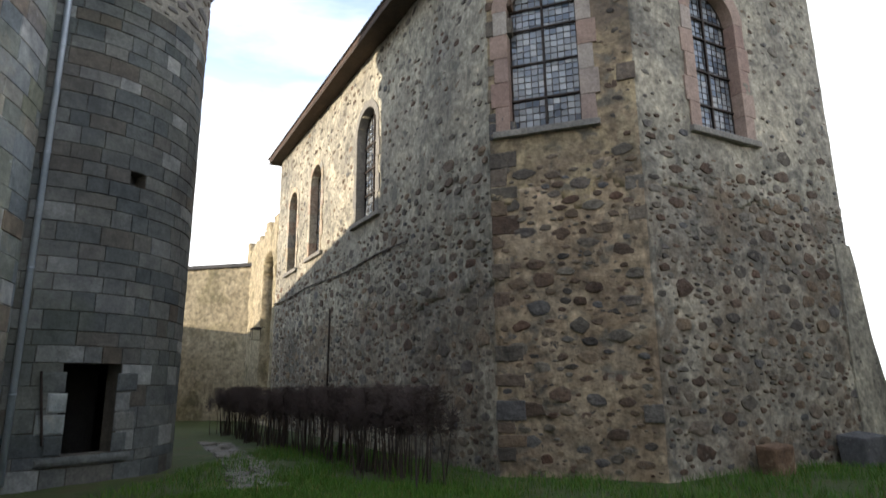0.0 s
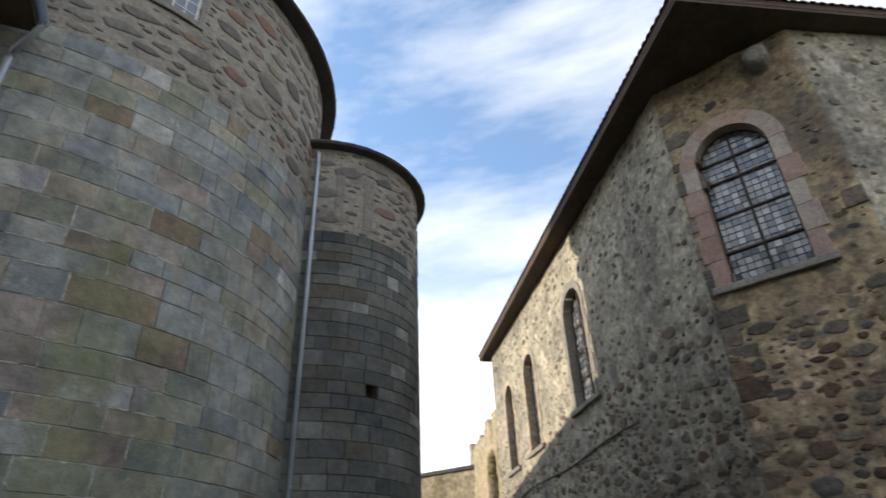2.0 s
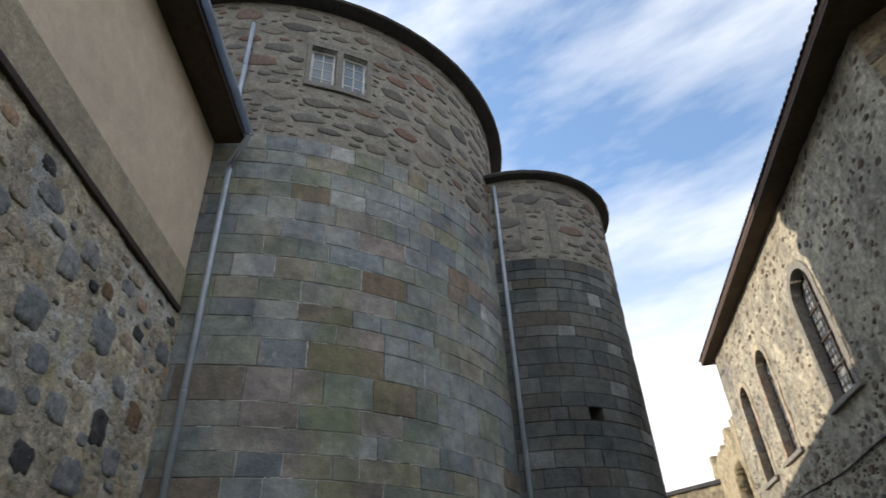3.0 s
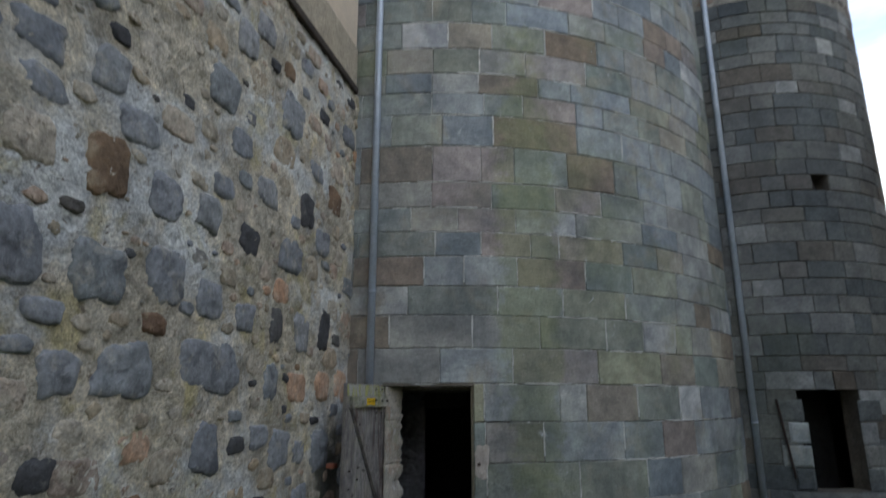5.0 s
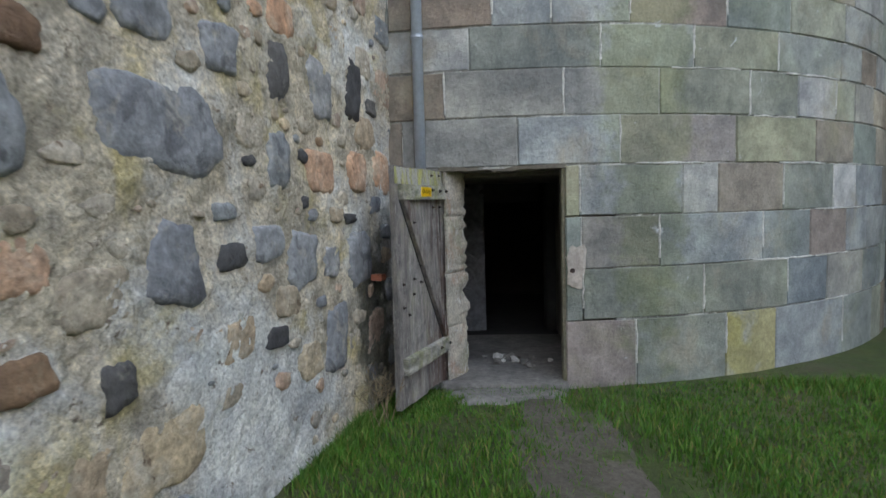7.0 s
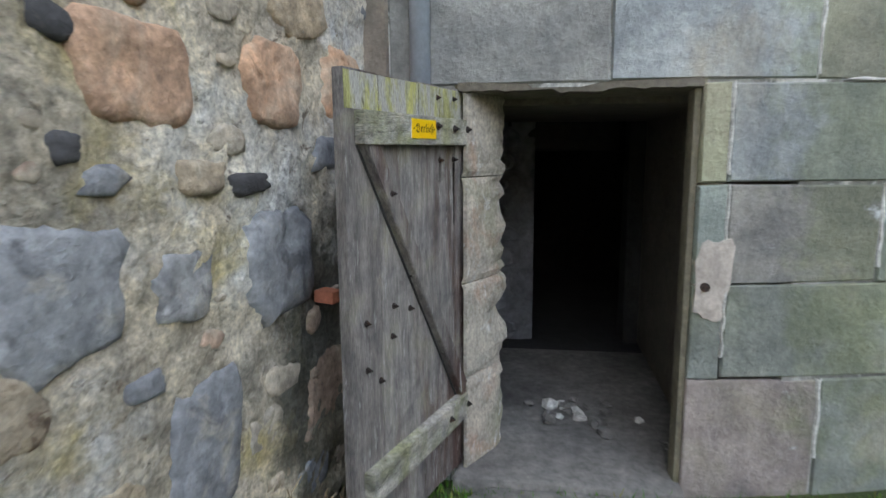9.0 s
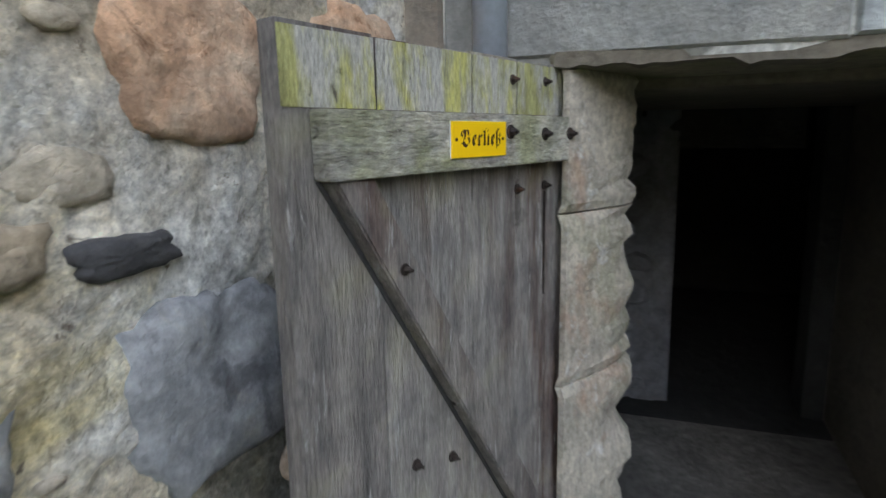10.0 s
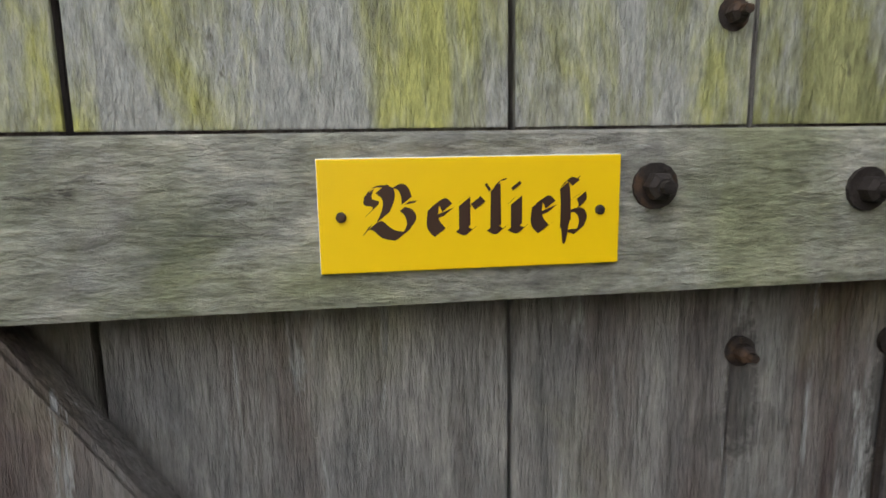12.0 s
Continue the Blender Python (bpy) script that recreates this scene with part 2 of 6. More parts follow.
TANSTONE = surface("tan stone", [(0, (0.46, 0.36, 0.25)), (0.25, (0.34, 0.29, 0.22)), (0.5, (0.50, 0.45, 0.37)), (0.7, (0.45, 0.32, 0.24)), (0.85, (0.30, 0.29, 0.27)), (1, (0.52, 0.42, 0.28))], True, second=(0.52, 0.46, 0.36), second_scale=5.0, second_cut=(0.50, 0.68), pits=(0.18, 0.13, 0.09), pit_scale=10, grain=26,
                  grain_amount=0.6, bump=0.9, tone=0.7, mid_scale=9.0)
PINKSTONE = surface("dressed pink sandstone", [(0, (0.34, 0.24, 0.20)), (0.4, (0.40, 0.30, 0.25)), (0.7, (0.30, 0.20, 0.17)), (1, (0.42, 0.38, 0.34))], True, grain=24, bump=0.25)
SILLSTONE = surface("grey sill stone", [(0, (0.20, 0.19, 0.18)), (1, (0.27, 0.25, 0.22))], grain=20, bump=0.3)
PLASTER = surface("beige plaster", [(0, (0.587, 0.475, 0.362)), (0.5, (0.650, 0.537, 0.413)), (1, (0.550, 0.450, 0.350))], stain=(0.500, 0.438, 0.338), stain_scale=0.8, grain=60, grain_amount=0.2, bump=0.2, bump_scale=70, tone=0.15)
PLASTER_EDGE = surface("weathered plaster", [(0, (0.440, 0.374, 0.275)), (1, (0.330, 0.286, 0.220))], second=(0.242, 0.220, 0.187), second_scale=2, grain=30, bump=0.6)
DARKWOOD = surface("dark stained wood", [(0, (0.035, 0.025, 0.02)), (1, (0.06, 0.045, 0.035))], grain=30, bump=0.4, stretch=(1, 1, 1))
SOFFIT = surface("brown eave boards", [(0, (0.055, 0.038, 0.028)), (1, (0.085, 0.058, 0.04))], grain=25, bump=0.4)
TILE = surface("old clay tile", [(0, (0.075, 0.05, 0.04)), (0.5, (0.055, 0.042, 0.038)), (1, (0.10, 0.06, 0.045))], True, grain=20, bump=0.4)
SLATE = surface("dark slate", [(0, (0.05, 0.05, 0.055)), (1, (0.09, 0.085, 0.085))], grain=20, bump=0.3)
ZINC = surface("zinc pipe", [(0, (0.38, 0.44, 0.54)), (0.5, (0.46, 0.52, 0.61)), (1, (0.32, 0.38, 0.47))], grain=30, grain_amount=0.2, rough=0.42, bump=0.05, metal=0.3, tone=0.2)
IRON = surface("rusty black iron", [(0, (0.02, 0.018, 0.017)), (1, (0.05, 0.035, 0.03))], second=(0.09, 0.05, 0.03), second_scale=30, grain=60, rough=0.6, bump=0.5, metal=0.5)
HINGE, TIP = Vector((-6.865, 3.331, 0)), Vector((-6.217, 2.528, 0))


def on_leaf(u, z):
    return tuple(HINGE + (TIP - HINGE).normalized() * u + Vector((0, 0, z)))


BOLT_RUST = [(on_leaf(u, z), (1, 1, 0.22), 0.017, (0.035, 0.03, 0.028), 0.55) for u, z in ((0.330, 1.82), (0.165, 1.815), (0.305, 1.55), (0.166, 1.53), (0.166, 1.42))]
OLDWOOD = surface("weathered grey oak", [(0, (0.31, 0.285, 0.275)), (0.35, (0.39, 0.37, 0.36)), (0.7, (0.26, 0.24, 0.235)), (1, (0.42, 0.405, 0.40))], True, second=(0.12, 0.072, 0.062), second_scale=3.6, second_cut=(0.475, 0.62),
                  stain=(0.20, 0.21, 0.09), stain_scale=5.0, stain_cut=(0.54, 0.68), stain_amount=0.3, pits=(0.46, 0.45, 0.435), pit_scale=30, pit_cut=(0.60, 0.68), grain=190, grain_amount=0.55, bump=1.0, bump_scale=150,
                  stretch=(1, 1, 0.16), tone=0.65, blotch=5.0, mid_scale=26.0, wash=BOLT_RUST + [(on_leaf(0.31, 1.512), (1, 1, 2.2), 0.06, (0.08, 0.07, 0.065), 0.4)])
RAILWOOD = surface("mossy oak rail", [(0, (0.396, 0.390, 0.348)), (0.5, (0.324, 0.330, 0.252)), (1, (0.480, 0.462, 0.432))], True, second=(0.552, 0.540, 0.504), second_scale=14, second_cut=(0.56, 0.68), stain=(0.264, 0.282, 0.132), stain_scale=6.0,
                   stain_cut=(0.42, 0.62), stain_amount=0.7, pits=(0.090, 0.080, 0.065), pit_scale=30, pit_cut=(0.60, 0.68), grain=150, grain_amount=0.65, bump=0.9, bump_scale=130, stretch=(0.3, 0.3, 1), tone=0.8, blotch=7.0, mid_scale=22.0)
LICHEN = surface("lichen on oak", [(0, (0.480, 0.468, 0.120)), (0.5, (0.408, 0.408, 0.180)), (1, (0.552, 0.528, 0.084))], grain=160, grain_amount=0.65, bump=0.8, bump_scale=150, stretch=(1, 1, 0.3), tone=0.8, mid_scale=22.0,
                 second=(0.444, 0.438, 0.402), second_scale=9, second_cut=(0.44, 0.56), pits=(0.110, 0.100, 0.070), pit_scale=32, pit_cut=(0.62, 0.70))
DUST = surface("dusty stone floor", [(0, (0.141, 0.134, 0.128)), (0.5, (0.192, 0.185, 0.173)), (1, (0.115, 0.109, 0.102))], grain=20, bump=0.7)
INNER = surface("inner rubble", [(0, (0.14, 0.15, 0.17)), (0.5, (0.19, 0.20, 0.225)), (1, (0.10, 0.105, 0.12))], grain=14, bump=1.0, bump_scale=12)
# near-black base colour stands in for shade in recesses and under the brace
SHADE_BLACK = surface("near-black painted shade", [(0, (0.02, 0.02, 0.02)), (1, (0.04, 0.04, 0.04))], grain=14, bump=0.6)
JAMB = surface("pale jamb sandstone", [(0, (0.50, 0.45, 0.37)), (0.5, (0.56, 0.52, 0.46)), (1, (0.46, 0.43, 0.36))], True, second=(0.46, 0.34, 0.26), second_scale=4, second_cut=(0.54, 0.66), stain=(0.24, 0.26, 0.14),
               stain_scale=2.2, stain_cut=(0.50, 0.66), stain_amount=0.6, pits=(0.66, 0.65, 0.62), pit_scale=8, pit_cut=(0.60, 0.68), grain=44, grain_amount=0.6, bump=1.0, bump_scale=46, tone=0.6)
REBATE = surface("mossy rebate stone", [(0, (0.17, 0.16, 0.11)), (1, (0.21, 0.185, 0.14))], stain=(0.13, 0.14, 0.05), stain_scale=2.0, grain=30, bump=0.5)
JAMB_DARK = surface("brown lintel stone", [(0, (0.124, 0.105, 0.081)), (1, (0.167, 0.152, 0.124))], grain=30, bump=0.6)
SIGN = surface("yellow enamel", [(0, (0.80, 0.50, 0.006)), (1, (0.84, 0.53, 0.008))], grain=8, grain_amount=0.06, rough=0.35, bump=0.02, tone=0.05)
SIGNWHITE = surface("white sheet edge", [(0, (0.7, 0.7, 0.68)), (1, (0.75, 0.74, 0.7))], grain=8, grain_amount=0.05, bump=0.02)
LETTER = surface("dark brown paint", [(0, (0.035, 0.014, 0.008)), (1, (0.045, 0.018, 0.01))], grain=8, grain_amount=0.05, rough=0.45, bump=0.02)
BRICK = surface("red brick", [(0, (0.42, 0.15, 0.08)), (1, (0.36, 0.13, 0.08))], grain=30, bump=0.5)
WHITEPAINT = surface("white window paint", [(0, (0.72, 0.72, 0.70)), (1, (0.62, 0.62, 0.60))], grain=30, grain_amount=0.15, bump=0.1, rough=0.6)
TWIG = surface("bare hedge twigs", [(0, (0.045, 0.03, 0.03)), (0.5, (0.075, 0.05, 0.045)), (1, (0.05, 0.04, 0.03))], True, grain=40, bump=0.3)
DRYWEED = surface("dry weed stalks", [(0, (0.20, 0.15, 0.09)), (1, (0.30, 0.24, 0.15))], grain=40, bump=0.2)
GRASS = surface("grass blades", [(0, (0.030, 0.104, 0.004)), (0.5, (0.064, 0.181, 0.010)), (0.85, (0.106, 0.189, 0.021)), (1, (0.205, 0.172, 0.052))], True, grain=10, grain_amount=0.2, bump=0.0, rough=0.7)
GROUND = surface("mown turf", [(0, (0.032, 0.054, 0.011)), (0.5, (0.050, 0.072, 0.014)), (1, (0.065, 0.061, 0.022))], second=(0.072, 0.058, 0.036), second_scale=1.2, second_cut=(0.56, 0.7), grain=30, grain_amount=0.7, bump=1.0, bump_scale=30)
MUD = surface("trodden earth", [(0, (0.076, 0.068, 0.051)), (0.5, (0.102, 0.089, 0.072)), (1, (0.064, 0.060, 0.043))], second=(0.051, 0.072, 0.017), second_scale=3, second_cut=(0.54, 0.66), grain=25, grain_amount=0.6, bump=1.0, bump_scale=25)
PAVE = surface("worn path stone", [(0, (0.132, 0.120, 0.102)), (1, (0.180, 0.168, 0.144))], True, grain=20, bump=0.6)
FARWALL = surface("far ruin wall", [(0, (0.30, 0.25, 0.17)), (0.5, (0.38, 0.32, 0.22)), (1, (0.20, 0.17, 0.11))], stain=(0.16, 0.14, 0.06), stain_scale=0.5, grain=5, grain_amount=0.6, bump=1.0, bump_scale=7)
LAMPGLASS = surface("lantern glass", [(0, (0.5, 0.45, 0.32)), (1, (0.6, 0.55, 0.42))], grain=10, grain_amount=0.1, rough=0.2, bump=0.0)


def glass_material(name, tint_a, tint_b, clear):
    m, n, l, b = nodes_of(name)
    r = ramp_node(n, [(0, tint_a), (1, tint_b)])
    l.new(random_of(n, l), r.inputs["Fac"])
    l.new(r.outputs["Color"], b.inputs["Base Color"])
    tc = n.new("ShaderNodeTexCoord").outputs["Object"]
    l.new(mapr(n, l, noise_node(n, l, tc, 8, 4), 0.3, 0.7, 0.03, 0.14), b.inputs["Roughness"])
    b.inputs["Transmission Weight"].default_value, b.inputs["IOR"].default_value = clear, 1.5
    b.inputs["Specular IOR Level"].default_value = 0.9
    return m


LEADGLASS = glass_material("leaded glass", (0.10, 0.13, 0.18), (0.42, 0.44, 0.46), 0.25)
CLEARGLASS = glass_material("window glass", (0.30, 0.36, 0.42), (0.45, 0.50, 0.55), 0.4)


# ---------------------------------------------------------------- helpers for building
def mesh_object(name, verts, faces, material, parent=None, label="", smooth=False):
    me = bpy.data.meshes.new(name)
    me.from_pydata([tuple(v) for v in verts], [], faces)
    me.materials.append(material)
    if smooth:
        me.polygons.foreach_set("use_smooth", [True] * len(me.polygons))
    me.update()
    ob = new(name, me)
    if parent:
        ob.parent = parent
    if label:
        ob["label"] = label
    return ob


def part(name, bm, material, parent=None, label="", smooth=False):
    bmesh.ops.recalc_face_normals(bm, faces=bm.faces)
    me = bpy.data.meshes.new(name)
    bm.to_mesh(me)
    bm.free()
    me.materials.append(material)
    if smooth:
        me.polygons.foreach_set("use_smooth", [True] * len(me.polygons))
    ob = new(name, me)
    if parent:
        ob.parent = parent
    if label:
        ob["label"] = label
    return ob


def empty(name, label, category, kind="", group=""):
    return tagged(new(name), label, category, group, kind)


class Face:
    """A wall's plane: u runs along it, d points out of it, z up."""
    def __init__(self, x, y, angle):
        a = radians(angle)
        self.o, self.t, self.n = Vector((x, y, 0)), Vector((math.cos(a), math.sin(a), 0)), Vector((math.sin(a), -math.cos(a), 0))

    def p(self, u, d, z):
        return self.o + self.t * u + self.n * d + Vector((0, 0, z))

    def m(self):
        return Matrix(((self.t.x, self.n.x, 0, self.o.x), (self.t.y, self.n.y, 0, self.o.y), (0, 0, 1, 0), (0, 0, 0, 1)))


def slab(bm, f, u0, u1, d0, d1, z0, z1, bevel=0.0, wobble=0.0, seed=0):
    """A box in a wall's plane, with broken edges."""
    rnd = random.Random(seed)
    vs = [bm.verts.new(f.p(u + rnd.uniform(-wobble, wobble), d + rnd.uniform(-wobble, wobble), z + rnd.uniform(-wobble, wobble))) for z in (z0, z1) for d in (d0, d1) for u in (u0, u1)]
    fs = [bm.faces.new([vs[i] for i in q]) for q in ((0, 1, 3, 2), (4, 6, 7, 5), (0, 4, 5, 1), (2, 3, 7, 6), (0, 2, 6, 4), (1, 5, 7, 3))]
    if bevel:
        bmesh.ops.bevel(bm, geom=list({e for q in fs for e in q.edges}), offset=bevel, segments=2, profile=0.6, affect="EDGES")
    return bm


def box_part(name, f, u0, u1, d0, d1, z0, z1, material, parent=None, bevel=0.006, wobble=0.0, seed=0, label=""):
    return part(name, slab(bmesh.new(), f, u0, u1, d0, d1, z0, z1, bevel, wobble, seed), material, parent, label)


def tube(bm, pts, r, sides=12, cap=True):
    """A round bar along a line of points."""
    rings, up = [], Vector((0, 0, 1))
    pts = [Vector(p) for p in pts]
    for i, p in enumerate(pts):
        t = (pts[min(i + 1, len(pts) - 1)] - pts[max(i - 1, 0)]).normalized()
        a = t.cross(up if abs(t.z) < 0.95 else Vector((1, 0, 0))).normalized()
        b = t.cross(a)
        rr = r[i] if isinstance(r, (list, tuple)) else r
        rings.append([bm.verts.new(p + (a * math.cos(k * 2 * math.pi / sides) + b * math.sin(k * 2 * math.pi / sides)) * rr) for k in range(sides)])
    for ra, rb in zip(rings, rings[1:]):
        for k in range(sides):
            bm.faces.new((ra[k], ra[(k + 1) % sides], rb[(k + 1) % sides], rb[k]))
    if cap:
        bm.faces.new(rings[0][::-1])
        bm.faces.new(rings[-1])
    return bm


def rough_sheet(name, f, u0, u1, z0, z1, step, amount, holes, material, parent, back, seed=0, label="", crumble=0.0):
    """The uneven skin of a masonry wall with its openings cut through, and its back and edges."""
    nu, nz = max(2, round((u1 - u0) / step)), max(2, round((z1 - z0) / step))
    us, zs = np.linspace(u0, u1, nu + 1), np.linspace(z0, z1, nz + 1)
    verts, faces = [], []
    for z in zs:
        for u in us:
            h = noise.noise((u * 1.7 + seed, z * 1.7, seed)) * amount + noise.noise((u * 6 + seed, z * 6, 3 + seed)) * amount * 0.7 + noise.noise((u * 15 + seed, z * 15, 8 + seed)) * amount * 0.35
            if crumble:
                h += crumble * (noise.noise((u * 34 + seed, z * 34, 11)) - 0.9 * max(0.0, noise.noise((u * 11, z * 11, 21 + seed)) - 0.25))
            verts.append(f.p(u, h + crumble * 0.15, z))
    base = len(verts)
    for z in zs:
        for u in us:
            verts.append(f.p(u, -back, z))
    cut = set()
    for j in range(nz):
        for i in range(nu):
            c = [(us[i], zs[j]), (us[i + 1], zs[j]), (us[i + 1], zs[j + 1]), (us[i], zs[j + 1])]
            if any(all(h(*q) for q in c) for h in holes):
                cut.add((i, j))
    at = lambda i, j: j * (nu + 1) + i
    for j in range(nz):
        for i in range(nu):
            if (i, j) in cut:
                continue
            q = (at(i, j), at(i + 1, j), at(i + 1, j + 1), at(i, j + 1))
            faces.append(q)
            faces.append(tuple(base + k for k in q[::-1]))
            for (di, dj, a, b) in ((-1, 0, q[3], q[0]), (1, 0, q[1], q[2]), (0, -1, q[0], q[1]), (0, 1, q[2], q[3])):
                if (i + di, j + dj) in cut or not (0 <= i + di < nu and 0 <= j + dj < nz):
                    faces.append((b, a, base + a, base + b))
    return mesh_object(name, verts, faces, material, parent, label, smooth=True)


def stone_geometry(f, u, z, w, h, rnd, proud=0.02, sides=9, sunk=0.03, fine=False):
    """A rounded irregular stone bedded in a wall."""
    vs, seed = [], rnd.uniform(0, 90)
    tilt = rnd.uniform(-0.18, 0.18)
    rings = ((1.0, -sunk), (0.98, -0.3), (0.93, 0.45), (0.84, 0.85), (0.55, 1.0), (0.28, 1.0)) if fine else ((1.0, -sunk), (0.93, 0.6), (0.68, 1.0))
    # a broken outline of a few straight flanks with blunt corners
    n_flank = rnd.choice((4, 5, 5, 6))
    turn0 = rnd.uniform(0, 6.28)
    if sides > 12:
        # large stones are roughly squared, with one or two corners knocked off
        flanks = [(1.5708 * k + rnd.uniform(-0.2, 0.2), rnd.uniform(0.80, 0.95)) for k in range(4)] + [(0.785 + 1.5708 * k + rnd.uniform(-0.25, 0.25), rnd.uniform(0.95, 1.12)) for k in rnd.sample(range(4), 3)]
    else:
        flanks = [(turn0 + 6.2832 * (k + rnd.uniform(-0.28, 0.28)) / n_flank, rnd.uniform(0.76, 1.0)) for k in range(n_flank)]
    shape = []
    for k in range(sides):
        a = 6.2832 * k / sides
        reach = min(q / math.cos(a - p) for p, q in flanks if math.cos(a - p) > 0.2)
        shape.append(min(1.22, reach) * (1 + 0.13 * noise.noise((math.cos(a) * 2.5 + seed, math.sin(a) * 2.5, seed))) + rnd.uniform(-0.035, 0.035))
    for ring, (sc, d) in enumerate(rings):
        for k in range(sides):
            a = 6.2832 * k / sides
            cx, cy = math.cos(a) + tilt * math.sin(a) * 0.5, math.sin(a)
            du, dz = cx * w / 2 * shape[k] * sc, cy * h / 2 * shape[k] * sc
            dd = d if not ring else proud * (d + 0.6 * noise.noise((du * 9 + seed, dz * 9, seed)) * (d > 0.3) + rnd.uniform(-0.06, 0.06))
            vs.append(f.p(u + du, dd, z + dz))
    vs.append(f.p(u, proud * rnd.uniform(0.9, 1.1), z))
    fs, nr = [], len(rings)
    for r in range(nr - 1):
        for k in range(sides):
            a, b = r * sides + k, r * sides + (k + 1) % sides
            fs.append((a, b, b + sides, a + sides))
    fs += [((nr - 1) * sides + k, (nr - 1) * sides + (k + 1) % sides, nr * sides) for k in range(sides)]
    return vs, fs


class Round:
    """A round wall's surface, with u along its curve from a first angle."""
    def __init__(self, c, r, a0):
        self.c, self.r, self.a0 = c, r, radians(a0)

    def p(self, u, d, z):
        a = self.a0 + u / self.r
        return Vector((self.c[0] + (self.r + d) * math.cos(a), self.c[1] + (self.r + d) * math.sin(a), z))


def scatter(u0, u1, z0, z1, sizes, count, blocked, rnd, gap=0.02, taken=None):
    """Stones laid side by side, the large ones first: (u, z, width, height)."""
    taken = list(taken or [])
    first, grid, cell = len(taken), {}, 0.8
    def put(q):
        grid.setdefault((int(q[0] // cell), int(q[1] // cell)), []).append(q)
    for q in taken:
        put(q)
    for wmin, wmax, share in sizes:
        for _ in range(int(count * share)):
            w = rnd.uniform(wmin, wmax)
            h = w * rnd.uniform(0.5, 0.85)
            u, z = rnd.uniform(u0 + w / 2, u1 - w / 2), rnd.uniform(z0 + h / 2, z1 - h / 2)
            if any(b(u + du * w / 2, z + dz * h / 2) for b in blocked for du, dz in ((0, 0), (-1.1, -1.1), (1.1, -1.1), (-1.1, 1.1), (1.1, 1.1))):
                continue
            cu, cz = int(u // cell), int(z // cell)
            if all(((u - a) / ((w + c) / 2 + gap)) ** 2 + ((z - b) / ((h + d) / 2 + gap)) ** 2 > 1
                   for i in (-1, 0, 1) for j in (-1, 0, 1) for a, b, c, d in grid.get((cu + i, cz + j), ())):
                q = (u, z, w, h)
                taken.append(q)
                put(q)
    return taken[first:]


def joined(name, pieces, material, parent, label, smooth=True):
    verts, faces = [], []
    for vs, fs in pieces:
        k = len(verts)
        verts += vs
        faces += [tuple(i + k for i in q) for q in fs]
    ob = mesh_object(name, verts, faces, material, parent, label, smooth=smooth)
    ob["kind"] = "stuff"
    return ob


# ---------------------------------------------------------------- the ground
def ground_height(x, y):
    r = math.hypot(x + 3, y - 4)
    return (noise.noise((x * 0.5, y * 0.5, 2)) * 0.05 + noise.noise((x * 1.9, y * 1.9, 7)) * 0.018) * min(1, r / 3 + 0.35) - 0.05


def build_ground():
    xs = sorted(set(np.concatenate([np.linspace(-12, 14, 105), [-3000, -300, -60, -30, -20, 20, 30, 60, 300, 3000]]).tolist()))
    ys = sorted(set(np.concatenate([np.linspace(-8, 24, 129), [-3000, -300, -60, -30, -15, 30, 45, 90, 300, 3000]]).tolist()))
    verts = [(x, y, ground_height(x, y) if abs(x) < 40 and abs(y) < 40 else -0.05) for y in ys for x in xs]
    w = len(xs)
    faces = [(j * w + i, j * w + i + 1, (j + 1) * w + i + 1, (j + 1) * w + i) for j in range(len(ys) - 1) for i in range(w - 1)]
    ob = mesh_object("ground", verts, faces, GROUND, smooth=True)
    return tagged(ob, "mown green turf with bare earthy patches in a courtyard", "ground", kind="structure")


build_ground()


def patch(name, cx, cy, length, width, turn, material, label, category, lift=0.012, seed=0):
    rnd, n = random.Random(seed), 26
    verts, faces = [], []
    a = radians(turn)
    for ring in range(5):
        for k in range(n):
            t = 6.2832 * k / n
            s = ring / 4 * (1 + 0.55 * noise.noise((math.cos(t) * 2, math.sin(t) * 2, seed)) * (ring > 2))
            u, v = math.cos(t) * length / 2 * s, math.sin(t) * width / 2 * s
            x, y = cx + u * math.cos(a) - v * math.sin(a), cy + u * math.sin(a) + v * math.cos(a)
            verts.append((x, y, ground_height(x, y) + (lift + 0.012 if ring < 4 else -0.02)))
    for ring in range(4):
        for k in range(n):
            faces.append((ring * n + k, ring * n + (k + 1) % n, (ring + 1) * n + (k + 1) % n, (ring + 1) * n + k))
    return tagged(mesh_object(name, verts, faces, material, smooth=True), label, category, kind="structure")


patch("earth_patch", -5.0, 3.2, 2.9, 0.85, 152, MUD, "bare trodden earth in front of the dungeon door", "earth", seed=3)

# ---------------------------------------------------------------- the round towers
T1, R1 = (-11.306, 6.850), 5.786
T2, R2 = (-6.961, 11.313), 2.429
DOOR_A, DOOR_B, DOOR_TOP = -39.0, -27.9, 1.905


def polar(c, r, deg, z):
    return Vector((c[0] + r * math.cos(radians(deg)), c[1] + r * math.sin(radians(deg)), z))


